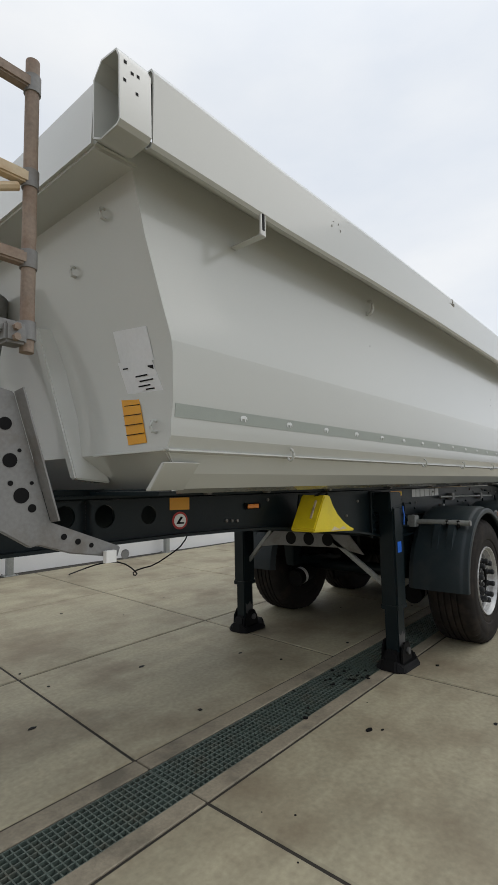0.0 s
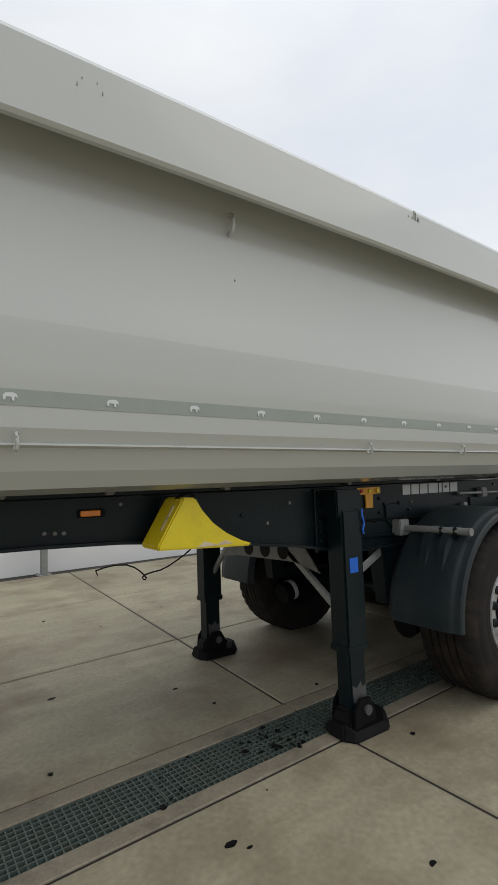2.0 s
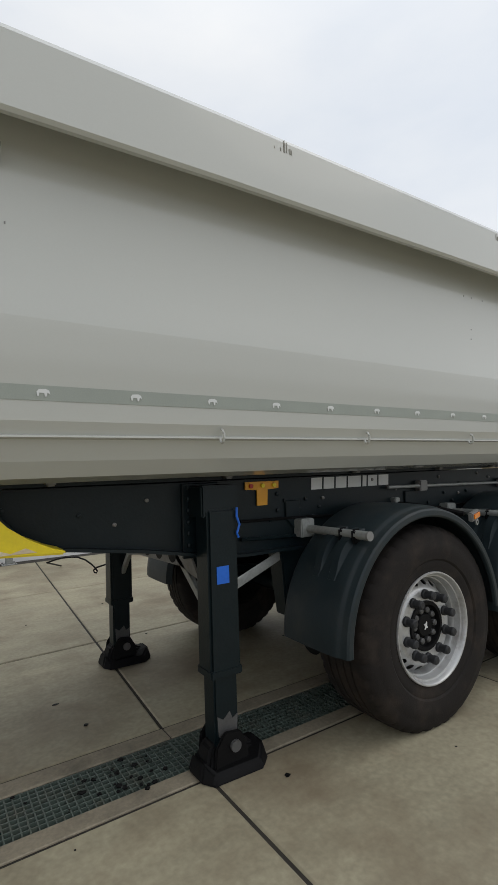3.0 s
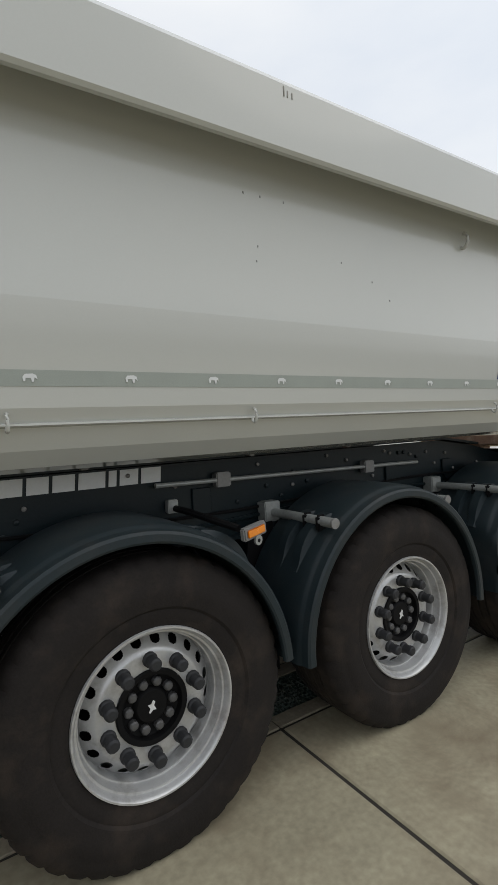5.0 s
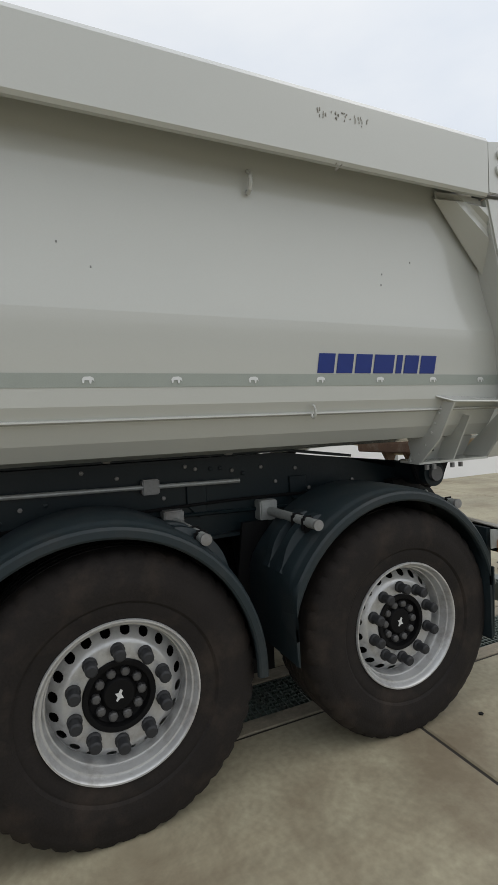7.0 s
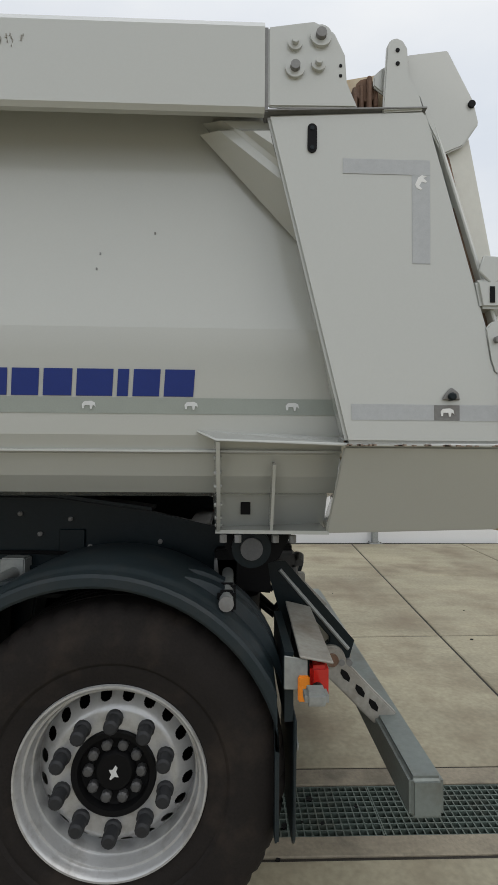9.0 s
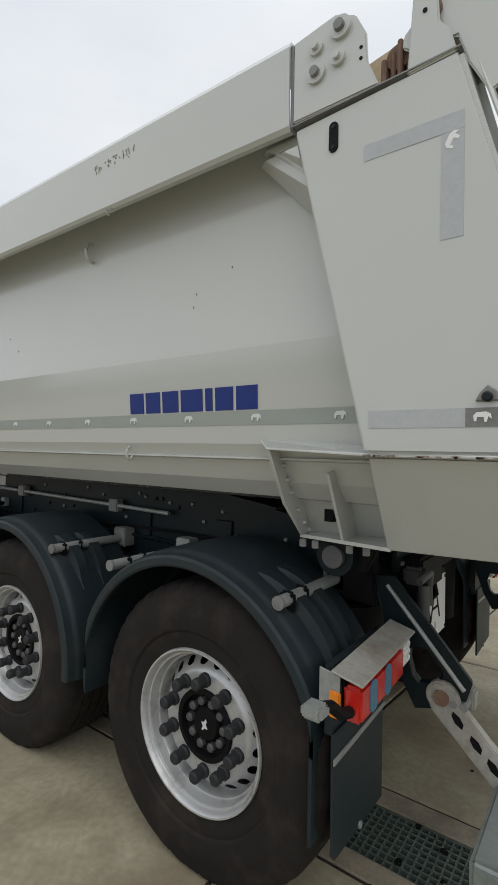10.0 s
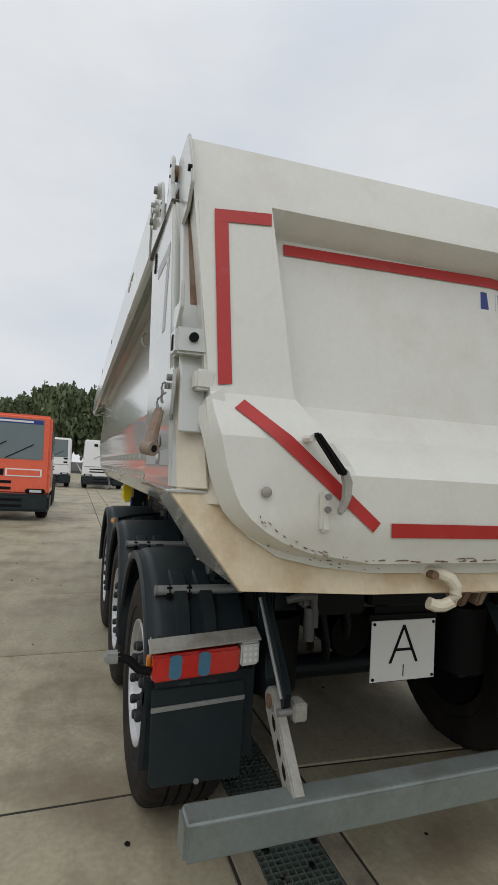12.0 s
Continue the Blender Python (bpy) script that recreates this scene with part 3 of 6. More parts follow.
if gb.faces[0].normal.x < 0:
    bmesh.ops.reverse_faces(gb, faces=gb.faces)
gb.normal_update()
# turned edge round the gate
rim_e = [e for e in gb.edges if len(e.link_faces) == 1]
ex = bmesh.ops.extrude_edge_only(gb, edges=rim_e)["geom"]
for v in [g for g in ex if isinstance(g, bmesh.types.BMVert)]:
    v.co.x -= 0.075
    if v.co.z < 1.8:
        v.co.y += 0.03 if v.co.y > YC else -0.03
        v.co.z -= 0.018
gate = part("tailgate", gb, GATE_PAINT, trailer, "cream white steel tailgate with a recessed middle panel", sharp=15)
lip = B()
LIP = [(-0.055, 1.80), (-0.045, 1.68), (-0.02, 1.57), (0.02, 1.48), (0.09, 1.41), (0.18, 1.355), (0.32, 1.325), (0.50, 1.305), (0.9, 1.30)]
LIP = LIP + [(mirror(y), z) for y, z in LIP[::-1]]
outer = [lip.verts.new((2.563 - 0.02 * (z > 1.7), y, z)) for y, z in LIP]
inner = [lip.verts.new((2.563 - 0.02 * (z > 1.7), y + (0.05 if y < YC else -0.05), z + 0.035)) for y, z in LIP]
for k in range(len(LIP) - 1):
    lip.faces.new((outer[k], outer[k + 1], inner[k + 1], inner[k]))
part("gate_lip", thicken(lip, 0.03), GATE_PAINT, gate, "worn chipped lip of the tailgate")


worn = B()
for i in range(26):
    k = random.uniform(2.5, 7.0)
    a0, a1 = LIP[int(k)], LIP[int(k) + 1]
    t = k - int(k)
    y, z = a0[0] + (a1[0] - a0[0]) * t, a0[1] + (a1[1] - a0[1]) * t
    s = random.uniform(0.0012, 0.003) * (2.5 if random.random() < 0.12 else 1)
    y2, z2 = y + random.uniform(0.0, 0.05), z + random.uniform(0.0, 0.034)
    box(worn, 2.573, 2.5805 if z < 1.7 else 2.561, y2 - s, y2 + s, z2 - 0.5 * s, z2 + 0.5 * s)
tagged(part("rust_chips", worn, RUST, gate), kind="stuff")


scrape = B()
for i in range(24):
    k = random.uniform(12.2, 15.95)
    (z0, y0), (z1, y1) = G_ROWS[int(k)], G_ROWS[min(int(k) + 1, 16)]
    t = k - int(k)
    y, z = y0 + (y1 - y0) * t + random.uniform(0.004, 0.03), z0 + (z1 - z0) * t + random.uniform(0.0, 0.012)
    w, h = random.uniform(0.002, 0.009), random.uniform(0.001, 0.0025)
    dy, dz = y1 - y0, z1 - z0
    n_ = math.hypot(dy, dz) + 1e-6
    dy, dz = dy / n_, dz / n_
    q = [(y - dy * w - dz * h, z - dz * w + dy * h), (y + dy * w * 0.7 - dz * h * 0.4, z + dz * w * 0.7 + dy * h * 0.4), (y + dy * w, z + dz * w), (y + dz * h, z - dy * h)]
    plate(scrape, [gate_pt(u, v, 0.0008) for u, v in q], (0.002, 0, 0))
for i in range(45):
    y = random.uniform(0.46, 1.75)
    z, w = 1.347 + abs(random.gauss(0, 0.006)), random.uniform(0.003, 0.02)
    plate(scrape, [gate_pt(y - w, z, 0.0008), gate_pt(y + w, z + 0.001, 0.0008), gate_pt(y + 0.6 * w, z + random.uniform(0.002, 0.006), 0.0008), gate_pt(y - 0.5 * w, z + random.uniform(0.002, 0.005), 0.0008)], (0.002, 0, 0))
tagged(part("rust_scrapes", scrape, RUST, gate), kind="stuff")


def strip(pts, out=0.0045):
    """A thin tape on the gate through a quad of (y, z), cut into steps along its length."""
    bm = B()
    (a, b_, c, d) = [Vector(p) for p in pts]
    n = 48
    rows = []
    for i in range(n + 1):
        t = i / n
        p, q = a.lerp(b_, t), d.lerp(c, t)
        rows.append([bm.verts.new(gate_pt(p.x, p.y, recess(p.x, p.y) + out)), bm.verts.new(gate_pt(q.x, q.y, recess(q.x, q.y) + out))])
    for r, s in zip(rows, rows[1:]):
        bm.faces.new((r[0], s[0], s[1], r[1]))
    return bm


for name, pts in (("top", ((-0.029, 2.419), (0.163, 2.440), (0.162, 2.395), (-0.029, 2.374))), ("side", ((-0.029, 2.374), (-0.018, 1.835), (0.024, 1.842), (0.016, 2.378))), ("slope", ((0.058, 1.798), (0.469, 1.468), (0.446, 1.440), (0.024, 1.769))), ("foot", ((0.506, 1.468), (1.75, 1.468), (1.75, 1.425), (0.512, 1.425))), ("head", ((0.250, 2.397), (1.13, 2.415), (1.13, 2.373), (0.250, 2.354)))):
    part("red_tape", strip(pts), RED_TAPE, gate, "red reflective tape")
    if name not in ("foot",):
        part("red_tape", strip([(mirror(y), z) for y, z in pts]), RED_TAPE, gate)
blocks(gate, "blue_block", 1.07, 1.67, 2.292, 2.364, gate_x(1.2, 2.36) - 0.110, gate_x(1.2, 2.288) - 0.110, BLUE, axis="y")
# closing lever, cup and small fittings on the gate
part("lever", bevel(hexa(B(), [(2.660, 0.222, 1.712), (2.660, 0.236, 1.718), (2.690, 0.236, 1.718), (2.690, 0.222, 1.712)], [(2.660, 0.312, 1.60), (2.660, 0.332, 1.608), (2.690, 0.332, 1.608), (2.690, 0.312, 1.60)]), 0.005), BLACK, gate, "dark lever arm")
part("lever_foot", rod(B(), (2.618, 0.225, 1.70), (2.668, 0.225, 1.70), 0.012, seg=8), GATE_PAINT, gate)
part("lever_hook", bevel(plate(B(), [(2.664, 0.310, 1.625), (2.664, 0.336, 1.62), (2.664, 0.352, 1.585), (2.664, 0.350, 1.54), (2.664, 0.335, 1.505), (2.664, 0.318, 1.488), (2.664, 0.308, 1.50), (2.664, 0.322, 1.54), (2.664, 0.322, 1.575)], (0.014, 0, 0)), 0.004), DIRTY_STEEL, gate, "greyed lever blade")
part("lever_pad", bevel(box(B(), 2.633, 2.660, 0.268, 0.298, 1.44, 1.555), 0.008), GATE_PAINT, gate)
for z in (1.505, 1.54):
    part("lever_bolt", rod(B(), (2.658, 0.283, z), (2.670, 0.283, z), 0.009, seg=8), BRACKET, gate)
part("cup", lathe(B(), [(0.015, 0), (0.014, -0.008), (0.009, -0.011), (0.0, -0.011)], 14), DIRTY_STEEL, gate, m=pose(2.640, 0.105, 1.545, 0, 0, 90))
# upper corner ears of the gate, and hinge arms
for flip in FLIP:
    f = (lambda p: (aft(p[0]), mirror(p[1]), p[2])) if flip else (lambda p: (aft(p[0]), p[1], p[2]))
    part("gate_ear", bevel(plate(B(), [f(p) for p in ((2.285, -0.115, 2.72), (2.36, -0.112, 2.57), (2.375, -0.112, 2.50), (2.33, -0.112, 2.43), (2.27, -0.115, 2.40), (2.225, -0.118, 2.49), (2.20, -0.118, 2.57), (2.10, -0.118, 2.575), (2.07, -0.118, 2.60), (2.072, -0.118, 2.632), (2.095, -0.118, 2.655), (2.175, -0.118, 2.70))], (0, 0.012 if not flip else -0.012, 0)), 0.004), PAINT, gate)
    part("gate_side_channel", bevel(hexa(B(), [f(p) for p in ((2.262, -0.085, 2.46), (2.36, -0.09, 2.46), (2.35, 0.0, 2.46), (2.262, 0.0, 2.46))], [f(p) for p in ((2.40, -0.05, 1.84), (2.485, -0.05, 1.84), (2.48, 0.05, 1.84), (2.40, 0.05, 1.84))]), 0.008), GATE_PAINT, gate)
    part("hinge_link", bevel(plate(B(), [f(p) for p in ((2.09, -0.142, 2.505), (2.205, -0.142, 2.515), (2.19, -0.142, 2.575), (2.165, -0.142, 2.61), (2.16, -0.142, 2.70), (2.148, -0.142, 2.722), (2.13, -0.142, 2.73), (2.112, -0.142, 2.722), (2.102, -0.142, 2.70))], (0, 0.014 if not flip else -0.014, 0)), 0.004), PAINT, gate)
    for k in range(4):
        part("greasy_link", bevel(box(B(), 2.02 + 0.022 * k, 2.034 + 0.022 * k, *sorted((f((0, -0.115 + 0.01 * (k % 2), 0))[1], f((0, -0.07, 0))[1])), 2.51 + 0.012 * k, 2.60 + 0.018 * (k % 3)), 0.004, 1), RUST, gate)
    part("hinge_tube", rod(B(), f((2.055, -0.10, 2.60)), f((2.055, 0.16, 2.60)), 0.035, seg=14), RUST, gate)
    part("hinge_pin", rod(B(), f((2.14, -0.13, 2.66)), f((2.14, 0.05, 2.66)), 0.028, seg=12), RUST, gate, "rusty hinge pin")
    for z_ in (2.69, 2.65):
        part("hole", rod(B(), f((2.132, -0.141, z_)), f((2.132, -0.1445, z_)), 0.006, seg=10), BLACK, gate)
    part("ear_bolt", rod(B(), f((2.352, -0.108, 2.555)), f((2.352, -0.120, 2.555)), 0.011, seg=12), BLACK, gate)
    part("hinge_plate", bevel(plate(B(), [f(p) for p in ((1.80, -0.06, 2.47), (2.25, -0.06, 2.48), (2.25, -0.06, 2.66), (2.13, -0.06, 2.69), (1.80, -0.06, 2.62))], (0, 0.02 if not flip else -0.02, 0)), 0.004), RUSTY_CREAM, gate)

# rear pillars, head plates and corner skirts
for flip in FLIP:
    f = side(flip)
    s = -1 if flip else 1
    pil = part("rear_pillar", bevel(hexa(B(), [f(p) for p in ((1.76, -0.138, 2.462), (2.212, -0.138, 2.490), (2.478, -0.138, 1.535), (1.99, -0.138, 1.535))], [f(p) for p in ((1.80, 0.02, 2.462), (2.235, -0.02, 2.490), (2.478, -0.02, 1.535), (2.01, 0.02, 1.535))]), 0.010), PAINT, trailer, "broad light grey rear corner post")
    part("post_edge", bevel(hexa(B(), [f(p) for p in ((2.236, -0.118, 2.48), (2.250, -0.112, 2.48), (2.250, -0.05, 2.48), (2.236, -0.05, 2.48))], [f(p) for p in ((2.470, -0.122, 1.70), (2.486, -0.118, 1.70), (2.486, -0.04, 1.70), (2.470, -0.04, 1.70))]), 0.004, 1), PAINT, pil)
    part("door_seal", hexa(B(), [f(p) for p in ((2.252, -0.095, 2.48), (2.275, -0.09, 2.48), (2.275, -0.05, 2.48), (2.252, -0.05, 2.48))], [f(p) for p in ((2.40, -0.09, 1.84), (2.425, -0.085, 1.84), (2.425, -0.05, 1.84), (2.40, -0.05, 1.84))]), RUST, pil, "brown stained seal strip beside the gate")
    part("post_foot", bevel(hexa(B(), [f(p) for p in ((2.375, -0.125, 1.90), (2.42, -0.05, 1.90), (2.375, -0.03, 1.90))], [f(p) for p in ((2.47, -0.134, 1.54), (2.505, -0.03, 1.54), (2.47, -0.02, 1.54))]), 0.004, 1), CREAM, pil, "cream stained post foot")
    part("post_filler", hexa(B(), [f(p) for p in ((2.40, -0.06, 1.80), (2.48, -0.02, 1.80), (2.48, 0.06, 1.80), (2.40, 0.06, 1.80))], [f(p) for p in ((2.47, -0.07, 1.50), (2.535, 0.03, 1.50), (2.535, 0.12, 1.50), (2.45, 0.12, 1.50))]), CREAM, pil)
    stad = [(0.0135 * math.cos(radians(a)), 0.028 * (1 if a < 180 else -1) + 0.0135 * math.sin(radians(a))) for a in list(range(0, 181, 20)) + list(range(180, 361, 20))]
    slot = part("side_slot", plate(B(), [f((1.8945 + u, -0.1425, 2.393 + v)) for u, v in stad], (0, 0.01 * s, 0)), BLACK, pil, "black oval side slot")
    for v in (-0.028, 0.028):
        part("rivet", rod(B(), f((1.8945, -0.1405, 2.393 + v)), f((1.8945, -0.1440, 2.393 + v)), 0.006, seg=10), CHASSIS, slot)
    for q in ((1.981, 2.223, 2.338, 2.296), (2.173, 2.223, 2.2955, 2.046)):
        part("corner_tape", plate(B(), [f((q[0], -0.1395, q[2])), f((q[1], -0.1395, q[2])), f((q[1], -0.1395, q[3])), f((q[0], -0.1395, q[3]))], (0, 0.003 * s, 0)), GREY_TAPE, pil, "grey reflective tape")
    part("side_tape", plate(B(), [f(p) for p in ((2.004, -0.1395, 1.649), (2.44, -0.1395, 1.649), (2.45, -0.1395, 1.603), (2.006, -0.1395, 1.603))], (0, 0.003 * s, 0)), GREY_TAPE, pil, "grey reflective tape")
    part("mark_field", plate(B(), [f((2.232, -0.1405, 1.648)), f((2.302, -0.1405, 1.648)), f((2.302, -0.1405, 1.604)), f((2.232, -0.1405, 1.604))], (0, 0.002 * s, 0)), BRACKET, pil)
    part("tape_mark", mark_bm(0.8), WHITE, pil, m=pose(*f((2.267, -0.1430, 1.626)), 0, 0, 180 if flip else 0))
    part("tape_mark", mark_bm(0.9), WHITE, pil, m=pose(*f((2.198, -0.1405, 2.275)), 0, -60, 180 if flip else 0))
    part("lug", bevel(plate(B(), [f(p) for p in ((2.252, -0.139, 1.662), (2.302, -0.139, 1.662), (2.298, -0.139, 1.684), (2.278, -0.139, 1.70), (2.262, -0.139, 1.682))], (0, -0.008 * s, 0)), 0.003, 1), BRACKET, pil)
    part("cup", lathe(B(), [(0.012, 0.004), (0.012, -0.016), (0.008, -0.020), (0.0, -0.020)], 12), CHASSIS, pil, m=pose(*f((2.278, -0.138, 1.672)), 0, 0, 180 if flip else 0))
    head = part("head_plate", bevel(plate(B(), [f(p) for p in ((1.765, -0.150, 2.475), (2.02, -0.145, 2.484), (1.99, -0.145, 2.56), (1.985, -0.145, 2.64), (1.955, -0.146, 2.705), (1.90, -0.148, 2.735), (1.87, -0.149, 2.73), (1.765, -0.150, 2.712))], (0, 0.012 * s, 0)), 0.004), PAINT, trailer, "bolted light grey head plate")
    for x, z, r in ((1.842, 2.662, 0.018), (1.916, 2.685, 0.026), (1.842, 2.588, 0.024), (1.910, 2.603, 0.018)):
        if r > 0.01:
            part("boss", rod(B(), f((x, -0.145, z)), f((x, -0.158, z)), r * 1.2, seg=18), PAINT, head)
        part("bolt", rod(B(), f((x, -0.145, z)), f((x, -0.170, z)), r * 0.66, r * 0.58, seg=10), PAINT if r < 0.02 else BRACKET, head)
    for x, z in ((1.972, 2.605), (1.972, 2.575)):
        part("hole", rod(B(), f((x, -0.144, z)), f((x, -0.1472, z)), 0.005, seg=8), BLACK, head)
    part("weld_line", hexa(B(), [f(p) for p in ((1.757, -0.151, 2.463), (2.215, -0.143, 2.490), (2.215, -0.10, 2.490), (1.757, -0.12, 2.463))], [f(p) for p in ((1.757, -0.151, 2.467), (2.215, -0.143, 2.494), (2.215, -0.10, 2.494), (1.757, -0.12, 2.467))]), BRACKET, head)
    part("head_gap", box(B(), 1.7555, 1.765, *sorted((f((0, -0.148, 0))[1], f((0, -0.06, 0))[1])), 2.49, 2.74), BRACKET, head)
    part("gusset", bevel(hexa(B(), [f(p) for p in ((1.61, -0.120, 2.452), (1.80, -0.134, 2.452), (1.835, -0.134, 2.30))], [f(p) for p in ((1.50, 0.018, 2.53), (1.84, 0.018, 2.53), (1.93, 0.018, 2.06))]), 0.035, 5), PAINT, trailer)
    # ledge, skirt and the open corner box
    part("ledge", bevel(hexa(B(), [f(p) for p in ((1.555, 0.012, 1.578), (1.62, -0.045, 1.548), (1.99, -0.128, 1.537), (2.49, -0.148, 1.537), (2.49, -0.02, 1.537), (1.60, 0.03, 1.577))], [f(p) for p in ((1.555, 0.012, 1.570), (1.62, -0.045, 1.540), (1.99, -0.128, 1.527), (2.49, -0.148, 1.527), (2.49, -0.02, 1.527), (1.60, 0.03, 1.567))]), 0.003, 1), PAINT, trailer)
    rs = B()
    for i in range(30):
        x = random.uniform(2.0, 2.48)
        box(rs, x - 0.004, x + random.uniform(0.002, 0.01), *sorted((f((0, -0.1505, 0))[1], f((0, -0.11, 0))[1])), 1.5285, 1.5285 + random.uniform(0.002, 0.006))
    tagged(part("rust_speckle", rs, WEATHERED, trailer), kind="stuff")
    part("corner_skirt", bevel(hexa(B(), [f(p) for p in ((1.99, -0.110, 1.528), (2.480, -0.134, 1.528), (2.541, 0.071, 1.261), (1.975, 0.09, 1.243))], [f(p) for p in ((2.03, 0.0, 1.528), (2.46, -0.02, 1.528), (2.5, 0.3, 1.27), (2.0, 0.3, 1.25))]), 0.006), PAINT, trailer, "light grey slanted corner skirt")
    part("scratch", hexa(B(), [f(p) for p in ((2.058, -0.0355, 1.42), (2.061, -0.0355, 1.42), (2.061, -0.02, 1.42), (2.058, -0.02, 1.42))], [f(p) for p in ((2.066, 0.0345, 1.32), (2.069, 0.0345, 1.32), (2.069, 0.05, 1.32), (2.066, 0.05, 1.32))]), BLACK, trailer)
    part("box_front", plate(B(), [f(p) for p in ((1.620, -0.042, 1.540), (1.60, 0.10, 1.56), (1.60, 0.26, 1.34), (1.612, 0.24, 1.228), (1.616, 0.20, 1.226), (1.62, 0.06, 1.36))], (0.012, 0, 0)), PAINT, trailer)
    for y_, z_ in ((0.02, 1.49), (0.05, 1.44), (0.075, 1.395), (0.12, 1.33), (0.17, 1.28), (0.20, 1.25)):
        part("bolt", rod(B(), f((1.609, y_ + 0.03, z_)), f((1.636, y_ + 0.03, z_)), 0.007, seg=8), PAINT, trailer)
    part("box_floor", plate(B(), [f(p) for p in ((1.612, 0.196, 1.226), (1.985, 0.085, 1.240), (1.985, 0.34, 1.245), (1.612, 0.34, 1.232))], (0, 0, 0.012)), PAINT, trailer)
    part("box_web", plate(B(), [f(p) for p in ((1.80, 0.03, 1.47), (1.80, 0.25, 1.52), (1.80, 0.25, 1.245), (1.80, 0.145, 1.245))], (0.010, 0, 0)), PAINT, trailer)
    part("box_back", plate(B(), [f(p) for p in ((1.612, 0.10, 1.535), (2.0, 0.10, 1.535), (2.0, 0.27, 1.24), (1.612, 0.27, 1.24))], (0, 0.012 * s, 0)), PAINT, trailer)
    part("hole", box(B(), 1.70, 1.735, *sorted((f((0, 0.215, 0))[1], f((0, 0.24, 0))[1])), 1.29, 1.335), BLACK, trailer)
# rear frame ring under the gate
ring = B()
RG = [(-0.132, 1.528), (0.072, 1.262), (0.5, 1.243), (YC, 1.24)]
RI = [(-0.03, 1.60), (0.05, 1.46), (0.24, 1.345), (YC, 1.30)]
RG, RI = RG + [(mirror(y), z) for y, z in RG[-2::-1]], RI + [(mirror(y), z) for y, z in RI[-2::-1]]
XO = [2.510, 2.570, 2.575, 2.575, 2.575, 2.570, 2.510]
a = [ring.verts.new((x, y, z)) for x, (y, z) in zip(XO, RG)]
c = [ring.verts.new((x - 0.03, y, z)) for x, (y, z) in zip(XO, RI)]
for k in range(len(a) - 1):
    ring.faces.new((a[k], a[k + 1], c[k + 1], c[k]))
part("rear_frame_ring", thicken(ring, 0.02), RUSTY_CREAM, trailer, "cream rear frame stained with rust", sharp=10)
part("body_cross_bar", bevel(box(B(), 2.30, 2.45, 0.62, mirror(0.62), 1.215, 1.30), 0.01), RUST, trailer)
for flip in FLIP:
    f = side(flip)
    hook = part("tow_hook", pipe(B(), [f(p) for p in ((2.44, 0.70, 1.295), (2.53, 0.715, 1.306), (2.562, 0.745, 1.306), (2.575, 0.772, 1.292), (2.58, 0.787, 1.268), (2.58, 0.788, 1.242), (2.578, 0.774, 1.220), (2.572, 0.748, 1.207), (2.566, 0.722, 1.206), (2.56, 0.700, 1.214))], 0.020, 10), CREAM, trailer, "thick dirty cream hook under the gate")
    part("hook_eye", rod(B(), f((2.50, 0.715, 1.302)), f((2.572, 0.715, 1.302)), 0.014, seg=12), RUST, hook)
part("tail_pipe", rod(B(), (2.42, 0.78, 1.23), (2.42, 1.32, 1.22), 0.03, seg=12), RUSTY_CREAM, trailer)
